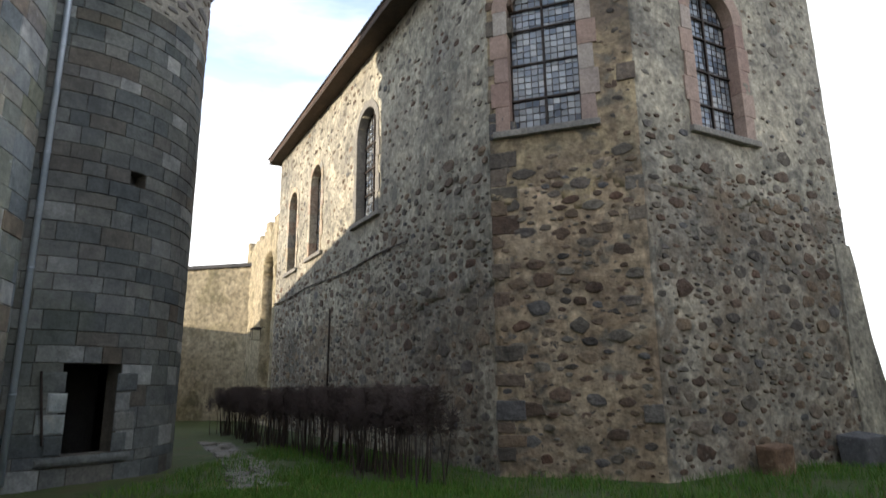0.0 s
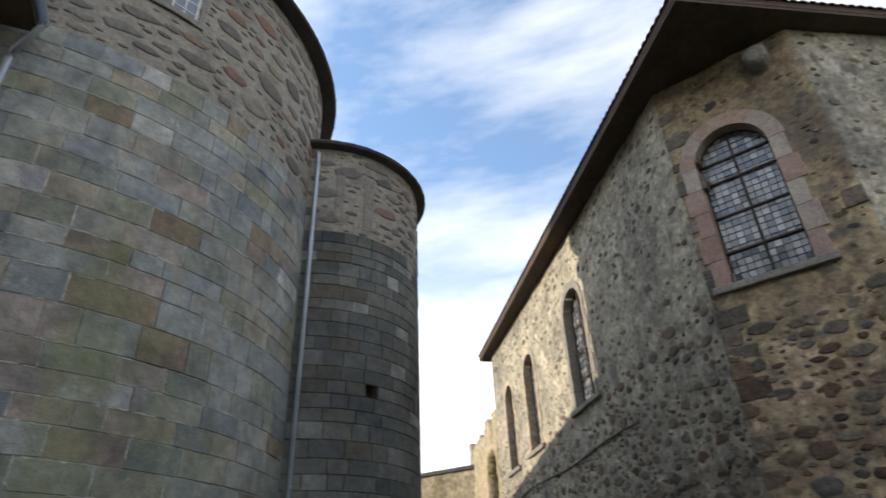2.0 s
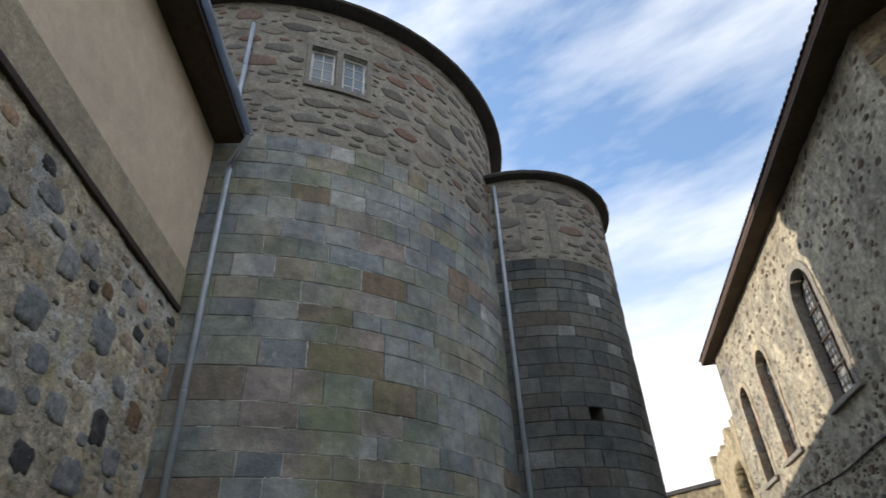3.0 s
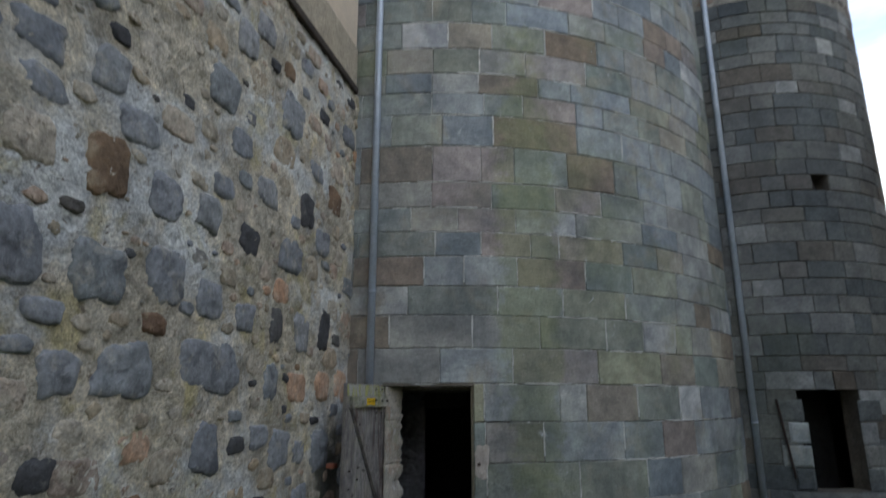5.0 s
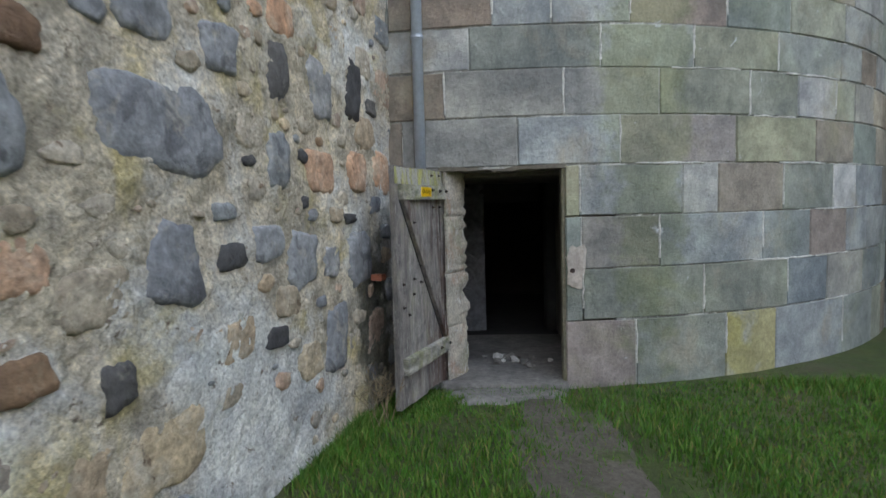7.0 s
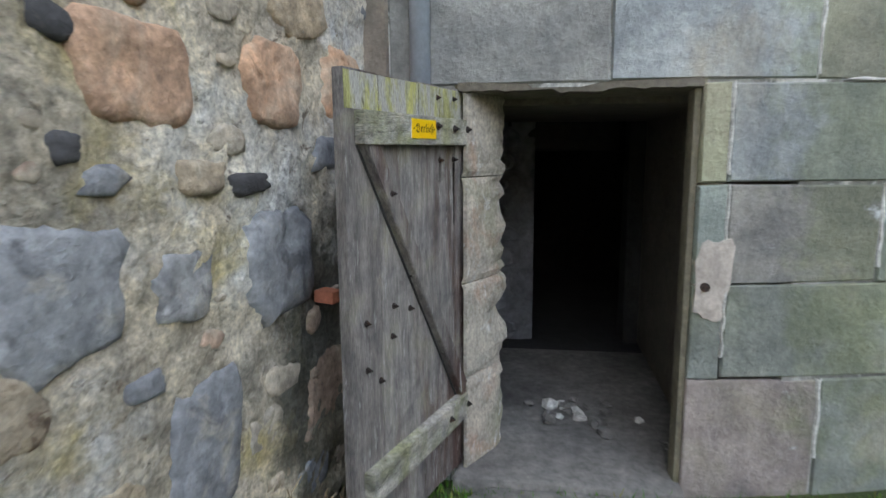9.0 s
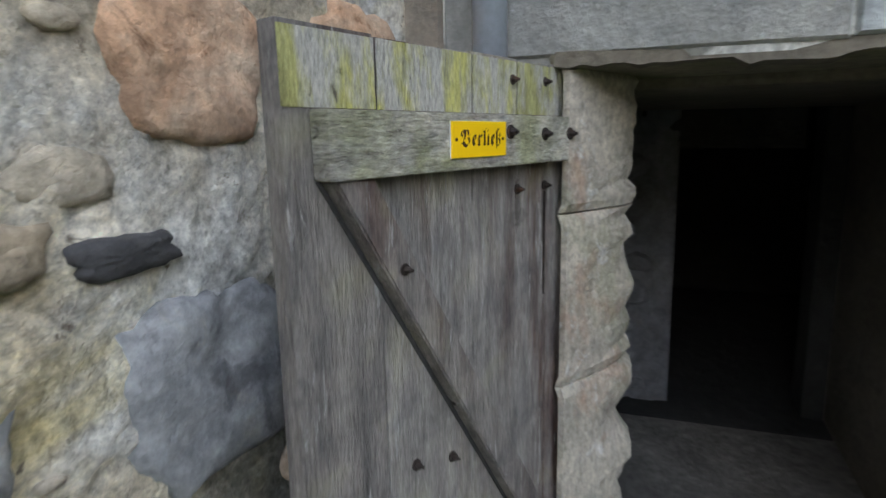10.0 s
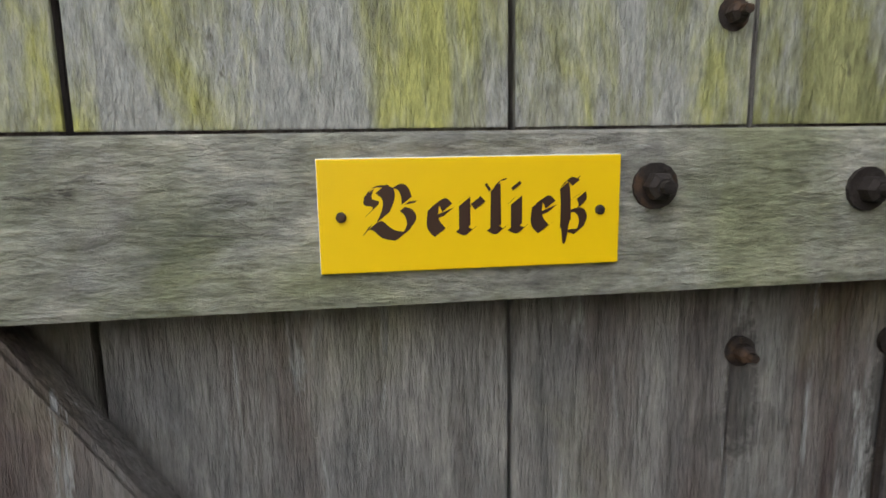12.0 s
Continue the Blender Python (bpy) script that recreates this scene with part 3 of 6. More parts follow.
def tower_shell(name, c, r, thick, a_list, z_list, holes, material, parent):
    """The ring of the wall, with openings cut through its whole thickness."""
    na, nz = len(a_list), len(z_list)
    verts = [polar(c, rr, a, z) for rr in (r, r - thick) for z in z_list for a in a_list]
    at = lambda k, i, j: k * na * nz + j * na + i
    cut = {(i, j) for j in range(nz - 1) for i in range(na - 1) for (h0, h1, g0, g1) in holes
           if h0 - 1e-6 <= a_list[i] and a_list[i + 1] <= h1 + 1e-6 and g0 - 1e-6 <= z_list[j] and z_list[j + 1] <= g1 + 1e-6}
    faces = []
    for j in range(nz - 1):
        for i in range(na - 1):
            if (i, j) in cut:
                continue
            q = [(i, j), (i + 1, j), (i + 1, j + 1), (i, j + 1)]
            faces.append([at(0, *p) for p in q])
            faces.append([at(1, *p) for p in q[::-1]])
            for di, dj, a, b in ((-1, 0, q[3], q[0]), (1, 0, q[1], q[2]), (0, -1, q[0], q[1]), (0, 1, q[2], q[3])):
                if (i + di, j + dj) in cut or not (0 <= i + di < na - 1 and 0 <= j + dj < nz - 1):
                    faces.append([at(0, *b), at(0, *a), at(1, *a), at(1, *b)])
    return mesh_object(name, verts, faces, material, parent)


def block_geometry(c, r, a0, a1, z0, z1, rnd, gap=0.0045, soft=0.008, proud=0.008):
    """One dressed block bent to the tower's curve, its edges worn."""
    g = math.degrees(gap / r)
    s = math.degrees(soft / r)
    n = max(1, math.ceil((a1 - a0) * math.radians(1) * r / 0.35))
    jz = [rnd.uniform(-0.006, 0.006) for _ in range(4)]
    p = rnd.uniform(-0.002, proud)
    vs, fs = [], []
    for inset, rr in ((0, r - 0.028), (0, r - 0.008), (1, r + p)):
        aa0, aa1, zz0, zz1 = a0 + g + s * inset, a1 - g - s * inset, z0 + gap + soft * inset, z1 - gap - soft * inset
        for top in (0, 1):
            for k in range(n + 1):
                t = k / n
                z = (zz1 + jz[2] * (1 - t) + jz[3] * t) if top else (zz0 + jz[0] * (1 - t) + jz[1] * t)
                vs.append(polar(c, rr + (rnd.uniform(-0.003, 0.003) if inset else 0), aa0 + (aa1 - aa0) * t, z))
    w = n + 1
    loop = [list(range(w)) + list(range(2 * w - 1, w - 1, -1))]
    for lay in range(2):
        lo, hi = lay * 2 * w, (lay + 1) * 2 * w
        L = loop[0]
        for k in range(len(L)):
            a, b = L[k], L[(k + 1) % len(L)]
            fs.append((lo + a, lo + b, hi + b, hi + a))
    for k in range(n):
        fs.append((4 * w + k, 4 * w + k + 1, 5 * w + k + 1, 5 * w + k))
    return vs, fs


def lay_ashlar(c, r, a0, a1, zs, lengths, holes, rnd, breaks=None, **kw):
    out = []
    for row, (z0, z1) in enumerate(zip(zs, zs[1:])):
        spans = [(a0, a1)]
        for h0, h1, g0, g1 in holes:
            if z1 > g0 + 0.03 and z0 < g1 - 0.03:
                spans = [s for q in spans for s in ((q[0], min(q[1], h0)), (max(q[0], h1), q[1])) if s[1] - s[0] > 0.4]
        for s0, s1 in spans:
            a = s0
            while a < s1 - 1e-4:
                step = math.degrees(rnd.uniform(*lengths(z0)) / r)
                b = a + step
                known = [q for q in (breaks or {}).get(row, ()) if q > a + 0.3]
                if known:
                    b = known[0] if known[0] - a < math.degrees(1.25 / r) else (a + known[0]) / 2
                if s1 - b < math.degrees(0.18 / r):
                    b = s1
                out.append((block_geometry(c, r, a, b, z0, z1, rnd, **kw), (a + b) / 2, (z0 + z1) / 2))
                a = b
    return out


def place_pieces(pieces, name, material, parent, limit, near, rest_label):
    """The pieces nearest the walk are objects of their own; the others are joined."""
    pieces = sorted(pieces, key=near)
    for (vs, fs), *_ in pieces[:limit]:
        mesh_object(name, vs, fs, material, parent)
    if pieces[limit:]:
        joined(name + "s", [q[0] for q in pieces[limit:]], material, parent, rest_label, False)


def conical_roof(name, c, r, z, rise, parent, material, seam=40, a0=0, a1=360):
    bm = bmesh.new()
    rings = []
    for rr, zz in ((r - 0.3, z - 0.02), (r, z), (r + 0.03, z + 0.05), (r - 0.02, z + 0.12), (r * 0.5, z + 0.12 + rise * 0.5), (0.05, z + 0.12 + rise)):
        rings.append([bm.verts.new(polar(c, rr, a0 + (a1 - a0) * k / seam, zz)) for k in range(seam)])
    for ra, rb in zip(rings, rings[1:]):
        for k in range(seam):
            bm.faces.new((ra[k], ra[(k + 1) % seam], rb[(k + 1) % seam], rb[k]))
    bm.faces.new(rings[0][::-1])
    bm.faces.new(rings[-1])
    return part(name, bm, material, parent)


rnd = random.Random(11)
T1_TOP, T2_TOP = 13.45, 11.12
WIN_A, WIN_B, WIN_Z0, WIN_Z1 = -30.0, -16.4, 10.90, 12.32
tower_1 = empty("round_tower", "large round keep of grey-green sandstone ashlar blocks with a dungeon door", "tower", "structure")
al = sorted(set([DOOR_A - 1.0, DOOR_B + 4.5, -29.0, -24.0, -22.5, -17.4] + [a for a in range(-70, 291, 5)]))
zl = sorted({-0.4, 0.0, DOOR_TOP, 2.5, 6.0, 9.0, 11.05, 12.13, T1_TOP})
holes_1 = [(DOOR_A - 1.0, DOOR_B + 4.5, 0.0, DOOR_TOP), (-29.0, -24.0, 11.05, 12.13), (-22.5, -17.4, 11.05, 12.13)]
tower_shell("core", T1, R1 - 0.008, 1.5, al, zl, holes_1, JOINT, tower_1)
zs1 = [-0.35, 0.55, 1.01, 1.47, 1.92, 2.345, 2.75, 3.12, 3.50, 3.825, 4.15, 4.50, 5.01, 5.46, 5.79, 6.09, 6.47, 6.88, 7.25, 7.64, 8.06, 8.42, 8.80, 9.12, 9.48]
# joints of the courses, as they run beside and above the door
BREAKS = {0: (-21.6, -12.6, -6.6, 4.5), 1: (-26.4, -15.0, -5.1), 2: (-26.5, -19.4, -8.4, 4.9), 3: (-26.6, -17.2, -13.5, -5.8, 2.1), 4: (-31.9, -23.0, -11.6, -1.2),
          5: (-38.1, -27.9, -19.4, -10.1, 2.3), 6: (-35.9, -24.7, -16.1, -6.7, 3.2), 7: (-33.9, -28.9, -22.1, -12.7, -5.1), 8: (-32.5, -26.7, -20.2, -16.3, -6.4)}
BREAKS.update({9: (-35.6, -29.6, -22.1, -13.7, -2.6), 10: (-33.0, -25.2, -16.5, -9.5), 11: (-32.9, -26.5, -22.1, -7.0), 12: (-24.8, -12.8, -5.2), 13: (-33.0, -26.0, -20.6, -12.7),
               14: (-26.7, -18.3, -13.4, -2.9), 15: (-26.5, -20.0, -10.7, -2.3), 16: (-37.2, -30.8, -24.7, -17.0, -8.5), 17: (-33.0, -27.5, -22.6, -13.1), 18: (-23.4, -17.7, -8.7)})
blocks_1 = lay_ashlar(T1, R1, -52, 34, zs1, lambda z: (0.38, 1.0) if z < 7 else (0.3, 0.75), [(DOOR_A, DOOR_B, 0.0, DOOR_TOP), (-12.6, -6.6, -0.4, 0.5)], rnd, BREAKS)


def pointing(c, r, seed):
    """Pale lime pressed into some of the joints, standing a little proud with ragged edges."""
    r9, out = random.Random(seed), []
    def strip(line, across):
        vs, n = [], len(line)
        for a, z in line:
            w0, w1, p = r9.uniform(0.002, 0.019), r9.uniform(0.002, 0.019), r9.uniform(0.006, 0.010)
            for e, d in ((-w0, -0.01), (-w0 * 0.6, p), (w1 * 0.6, p), (w1, -0.01)):
                vs.append(polar(c, r + d, a + (math.degrees(e / r) if across else 0), z + (0 if across else e)))
        out.append((vs, [(4 * i + k, 4 * i + k + 1, 4 * i + k + 5, 4 * i + k + 4) for i in range(n - 1) for k in range(3)]))
    for row, angles in BREAKS.items():
        z0, z1 = zs1[row], zs1[row + 1]
        for a in angles:
            if r9.random() < (0.62 if row < 9 else 0.4) and not (z1 < DOOR_TOP and DOOR_A < a < DOOR_B):
                cut = r9.uniform(0.0, 0.3)
                strip([(a + r9.uniform(-0.03, 0.03), max(0.02, z0) + (z1 - max(0.02, z0)) * (cut + (1 - cut) * k / 6)) for k in range(7)], True)
    for k in range(70):
        row, a, span = r9.randrange(1, 23), r9.uniform(-40, 10), r9.uniform(2.5, 7)
        if zs1[row] < DOOR_TOP + 0.1 and a < DOOR_B + 1:
            continue
        strip([(a + span * i / 8, zs1[row] + r9.uniform(-0.003, 0.003)) for i in range(9)], False)
    return out


pointing_1 = pointing(T1, R1, 17)
mesh_object("block", *block_geometry(T1, R1, -12.6, -6.6, -0.35, 0.55, rnd), YELLOWSTONE, tower_1, "yellow-stained block")


def rubble_zone(c, r, a0, a1, z0, z1, blocked, count, seed):
    f, r8 = Round(c, r, a0), random.Random(seed)
    length = radians(a1 - a0) * r
    spots = scatter(0, length, z0, z1, [(0.48, 0.85, 0.25), (0.26, 0.46, 0.4), (0.11, 0.24, 0.5)], count, blocked, r8, 0.004)
    return [stone_geometry(f, u, z, w * 1.08, h * 0.68, r8, 0.014, 12, 0.03) for u, z, w, h in spots]


def in_angles(c_a0, r, lo, hi, z0, z1):
    return lambda u, z: lo < c_a0 + math.degrees(u / r) < hi and z0 < z < z1


rubble_1 = rubble_zone(T1, R1, -52, 34, zs1[-1], T1_TOP, [in_angles(-52, R1, WIN_A, WIN_B, WIN_Z0 - 0.02, WIN_Z1 + 0.02)], 2600, 61)
mesh_object("rubble_bed", *(lambda a: ([polar(T1, R1 - 0.002, q, z) for z in (zs1[-1], WIN_Z0, WIN_Z1, T1_TOP) for q in a],
            [(j * len(a) + i, j * len(a) + i + 1, (j + 1) * len(a) + i + 1, (j + 1) * len(a) + i) for j in range(3) for i in range(len(a) - 1) if not (j == 1 and WIN_A <= a[i] and a[i + 1] <= WIN_B)]))(
            sorted([WIN_A, WIN_B] + list(range(-52, 35, 3)))), RUBBLE_BED, tower_1)
conical_roof("roof", T1, R1 + 0.34, T1_TOP - 0.05, 4.0, tower_1, SLATE, 72)

tower_2 = empty("stair_tower", "slim round stair tower of dark weathered sandstone with a slit opening", "tower", "structure")
D2_A, D2_B, D2_Z0, D2_Z1 = -47.0, -25.2, 0.43, 1.885
H2_A, H2_B, H2_Z0, H2_Z1 = -30.3, -23.2, 5.11, 5.38
al2 = sorted(set([D2_A, D2_B, H2_A, H2_B] + [a for a in range(-180, 181, 6)]))
tower_shell("core", T2, R2 - 0.018, 0.38, al2, sorted({-0.4, D2_Z0, D2_Z1, H2_Z0, H2_Z1, 3.0, 8.0, T2_TOP}), [(D2_A, D2_B, D2_Z0, D2_Z1), (H2_A, H2_B, H2_Z0, H2_Z1)], ASHLAR_DARK, tower_2)
zs2 = [-0.35, 0.25, D2_Z0]
zs2 += [D2_Z0 + k * (D2_Z1 - D2_Z0) / 4 for k in range(1, 5)]
while zs2[-1] < 4.7:
    zs2.append(zs2[-1] + rnd.choice((0.24, 0.28, 0.33, 0.21)))
zs2[-1] = 4.82
zs2 += [H2_Z0, H2_Z1]
while zs2[-1] < 8.7:
    zs2.append(zs2[-1] + rnd.choice((0.24, 0.28, 0.33, 0.21)))
holes_2 = [(D2_A, D2_B, D2_Z0, D2_Z1), (H2_A, H2_B, H2_Z0, H2_Z1)]
blocks_2 = lay_ashlar(T2, R2, -110, 60, zs2, lambda z: (0.28, 0.75), holes_2, rnd)
rubble_2 = rubble_zone(T2, R2, -110, 60, zs2[-1], T2_TOP, [in_angles(-110, R2, -52, -47, 8.95, 10.45), in_angles(-110, R2, -36, -30, 8.95, 10.45)], 1300, 62)
mesh_object("rubble_bed", *(lambda a: ([polar(T2, R2 - 0.002, q, z) for z in (zs2[-1], T2_TOP) for q in a], [(i, i + 1, len(a) + i + 1, len(a) + i) for i in range(len(a) - 1)]))(list(range(-110, 61, 5))), RUBBLE_BED, tower_2)
conical_roof("roof", T2, R2 + 0.22, T2_TOP, 1.2, tower_2, SLATE, 40)
# dressed corner slabs of walled-up openings below the eave
for a0, a1 in ((-51, -46), (-35, -29)):
    mesh_object("slab", *block_geometry(T2, R2 + 0.004, a0, a1, 8.95, 10.45, rnd), SILLSTONE, tower_2)


for k in range(4):
    za, zb = D2_Z0 + k * 0.33, D2_Z0 + (k + 1) * 0.33 - 0.01
    mesh_object("jamb_stone", *block_geometry(T2, R2 + 0.015, D2_A - 4 - (k % 2) * 3, D2_A + 2.5 - (k == 3), za, zb, rnd, soft=0.03), ASHLAR if k in (1, 2) else ASHLAR_DARK, tower_2, "pale worn jamb stone")
    mesh_object("jamb_stone", *block_geometry(T2, R2 + 0.012, D2_B - 1.5, D2_B + 5 + (k % 2) * 3, za, zb, rnd, soft=0.03), ASHLAR_DARK, tower_2)
mesh_object("sill_slab", *block_geometry(T2, R2 + 0.09, D2_A - 6, D2_B + 6, 0.30, D2_Z0 - 0.01, rnd, soft=0.04), ASHLAR_DARK, tower_2, "projecting worn sill slab")
bm = bmesh.new()
tube(bm, [polar(T2, R2 + 0.05, D2_A - 4, 0.6), polar(T2, R2 + 0.06, D2_A - 7, 1.75)], 0.02, 8)
part("iron_rod", bm, IRON, tower_2, "slanting dark iron rod")
# dark panel added inside, so that the tower doorway reads as unlit
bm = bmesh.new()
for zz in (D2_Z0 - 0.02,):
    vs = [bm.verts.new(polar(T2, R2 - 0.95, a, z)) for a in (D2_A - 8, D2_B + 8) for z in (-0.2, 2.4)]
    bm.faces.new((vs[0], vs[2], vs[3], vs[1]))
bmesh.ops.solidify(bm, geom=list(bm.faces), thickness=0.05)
part("inner_wall", bm, SHADE_BLACK, tower_2, "inner wall panel coloured near-black for the unlit inside")
# panel added behind the hole; its shade is in the colour
mesh_object("hole_back", *block_geometry(T2, R2 - 0.30, H2_A - 3, H2_B + 3, H2_Z0 - 0.05, H2_Z1 + 0.05, rnd), SHADE_BLACK, tower_2, "unlit back of the wall hole")

# ---------------------------------------------------------------- the dungeon door's opening and passage
mid = -33.25
door_c = polar(T1, R1, mid, 0)
DF = Face(door_c.x, door_c.y, mid + 90)       # u to higher angles, d outwards
HALF = 0.54
passage = empty("door_opening", "low stone doorway with worn jambs and a dark passage behind", "doorway", "structure")
zj = [0.0, 0.50, 0.985, 1.50, DOOR_TOP]


def splayed_stone(z0, z1, k):
    """A jamb stone whose face slants into the passage, its inner edge broken off in lumps."""
    layers, vs = 17, []
    for j in range(layers):
        z = z0 + (z1 - z0) * j / (layers - 1)
        soft = 0.012 if j in (0, layers - 1) else 0.0
        rag = (0.045 * noise.noise((z * 7, 5, 1)) + 0.03 * noise.noise((z * 23, 5, 4)) + 0.025 * noise.noise((z * 61, 5, 6))) * (1 if 0.4 < z < 1.6 else 0.4) - soft
        face = 0.008 * noise.noise((z * 5, 5, 9))
        for u, d in ((-0.62, -0.20), (-0.522, -0.17), (-0.518 - soft, -0.03), (-0.500 - soft, -0.022 - soft), (-0.43 - soft, -0.15 + face), (-0.365 + rag * 0.5, -0.28), (-0.345 + rag, -0.36), (-0.36 + rag, -0.46), (-0.62, -0.46)):
            vs.append(DF.p(u, d, z))
    m = 9
    fs = [(j * m + i, j * m + (i + 1) % m, (j + 1) * m + (i + 1) % m, (j + 1) * m + i) for j in range(layers - 1) for i in range(m)]
    fs += [tuple(range(m))[::-1], tuple(range((layers - 1) * m, layers * m))]
    mesh_object("jamb_stone", vs, fs, JAMB, passage, "pale worn jamb stone with a broken inner edge")


for k in range(4):
    splayed_stone(zj[k] + 0.003, zj[k + 1] - 0.003, k)
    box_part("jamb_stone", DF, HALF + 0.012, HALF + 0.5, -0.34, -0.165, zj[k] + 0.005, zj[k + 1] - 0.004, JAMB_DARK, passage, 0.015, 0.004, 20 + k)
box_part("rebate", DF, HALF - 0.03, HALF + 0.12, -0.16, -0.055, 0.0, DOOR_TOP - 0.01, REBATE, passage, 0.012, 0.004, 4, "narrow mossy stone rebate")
bm = bmesh.new()
slab(bm, DF, -0.85, -HALF - 0.06, -2.3, -0.50, -0.05, 2.15, 0.02, 0.015, 5)
part("inner_wall", bm, INNER, passage, "rough unplastered passage wall")
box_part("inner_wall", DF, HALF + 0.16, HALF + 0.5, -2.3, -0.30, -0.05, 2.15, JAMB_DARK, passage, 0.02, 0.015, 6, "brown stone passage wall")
for k in range(16):
    r2 = random.Random(100 + k)
    vs, fs = stone_geometry(Face(*(DF.p(-HALF - 0.06, -0.68, 0)).xy, mid + 180), 0.1 + (k % 4) * 0.33, 0.2 + (k // 4) * 0.42, 0.3, 0.3, r2, 0.05, 9, 0.05)
    mesh_object("inner_stone", vs, fs, INNER, passage, smooth=True)
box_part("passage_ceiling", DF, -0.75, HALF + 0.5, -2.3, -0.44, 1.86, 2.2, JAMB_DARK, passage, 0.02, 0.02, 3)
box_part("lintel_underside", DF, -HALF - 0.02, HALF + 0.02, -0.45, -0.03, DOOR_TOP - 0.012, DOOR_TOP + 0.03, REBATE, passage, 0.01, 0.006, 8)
# dungeon walls hold their darkness in the base colour
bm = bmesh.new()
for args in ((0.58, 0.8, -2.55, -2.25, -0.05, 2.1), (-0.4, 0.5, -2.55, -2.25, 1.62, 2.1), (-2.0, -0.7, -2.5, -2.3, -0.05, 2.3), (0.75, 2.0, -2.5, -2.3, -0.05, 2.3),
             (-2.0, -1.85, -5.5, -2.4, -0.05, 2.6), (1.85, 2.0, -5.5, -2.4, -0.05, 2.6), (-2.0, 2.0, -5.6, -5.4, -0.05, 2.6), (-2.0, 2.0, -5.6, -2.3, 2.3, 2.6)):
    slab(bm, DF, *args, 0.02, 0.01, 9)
part("dungeon_wall", bm, SHADE_BLACK, passage, "dungeon wall with an arched opening, its darkness put into the colour")
back_face = Face(*DF.p(0, -2.27, 0).xy, mid + 90)
rough_sheet("inner_wall", back_face, -0.75, -0.17, -0.05, 2.1, 0.035, 0.05, [], INNER, passage, 0.3, 12, "rough grey return wall in the passage", 0.05)
for k in range(18):
    r2 = random.Random(500 + k)
    mesh_object("inner_stone", *stone_geometry(back_face, -0.62 + (k % 2) * 0.21 + r2.uniform(-0.06, 0.06), 0.12 + (k // 2) * 0.2, r2.uniform(0.14, 0.28), r2.uniform(0.12, 0.2), r2, 0.045, 12, 0.05), INNER, passage)
# the chipped lower edge of the two lintel blocks
rl, vs = random.Random(8), []
for k in range(31):
    u = -HALF + 2 * HALF * k / 30
    low = rl.uniform(0.004, 0.016) + (0.022 if -0.1 < u < 0.11 else 0.004) + 0.012 * noise.noise((u * 9, 2, 3))
    vs += [DF.p(u, d, z) for d, z in ((-0.015, DOOR_TOP + 0.03), (-0.012, DOOR_TOP - low * 0.7), (-0.05, DOOR_TOP - low), (-0.16, DOOR_TOP - 0.004))]
mesh_object("chipped_edge", vs, [(4 * i + k, 4 * i + k + 1, 4 * i + k + 5, 4 * i + k + 4) for i in range(30) for k in range(3)], JAMB_DARK, passage, "chipped lower edge of the lintel")
box_part("threshold", DF, -HALF - 0.02, HALF + 0.02, -0.5, 0.06, -0.25, 0.02, DUST, passage, 0.03, 0.015, 5, "worn grey stone threshold")
box_part("passage_floor", DF, -2.0, 2.0, -2.0, -0.48, -0.25, 0.012, DUST, passage, 0.01, 0.0, 5, "dusty grey passage floor")
# deeper floor takes the same painted shade
box_part("dungeon_floor", DF, -2.0, 2.0, -5.6, -2.0, -0.25, 0.010, SHADE_BLACK, passage, 0.01)
rubble = empty("rubble_heap", "small heap of pale stones and mortar crumbs on the floor", "rubble")
for k in range(26):
    r2 = random.Random(300 + k)
    p = DF.p(0.12 + r2.gauss(0, 0.13), -0.75 + r2.gauss(0, 0.12), 0.02)
    bm = bmesh.new()
    bmesh.ops.create_icosphere(bm, subdivisions=1, radius=r2.uniform(0.02, 0.06), matrix=Matrix.Translation(p + Vector((0, 0, 0.012))) @ Matrix.Diagonal((1.2, 1, 0.6, 1)))
    for v in bm.verts:
        v.co += Vector((r2.uniform(-1, 1), r2.uniform(-1, 1), r2.uniform(-1, 1))) * 0.01
    part("crumb", bm, DUST if k % 3 else POINTING, rubble)
tp = DF.p(0.0, 0.22, 0)
patch("threshold_apron", tp.x, tp.y, 1.1, 0.52, mid + 90, DUST, "dusty grey worn stone apron before the door", "paving", 0.03, 9)
# the lock plate's plaster patch
vs, fs = stone_geometry(Face(*polar(T1, R1, DOOR_B, 0).xy, DOOR_B + 91), 0.09, 1.02, 0.20, 0.42, random.Random(6), 0.014, 26, 0.05)
patch_ob = tagged(mesh_object("plaster_patch", vs, fs, PINKSTONE), "pale pink plaster patch round an old rusty bolt hole", "plaster patch")
kf = Face(*polar(T1, R1, DOOR_B, 0).xy, DOOR_B + 91)
bm = bmesh.new()
tube(bm, [kf.p(0.055, -0.02, 1.0), kf.p(0.055, 0.022, 1.0)], 0.022, 10)
part("bolt_hole", bm, IRON, patch_ob, "rusty black iron bolt hole")

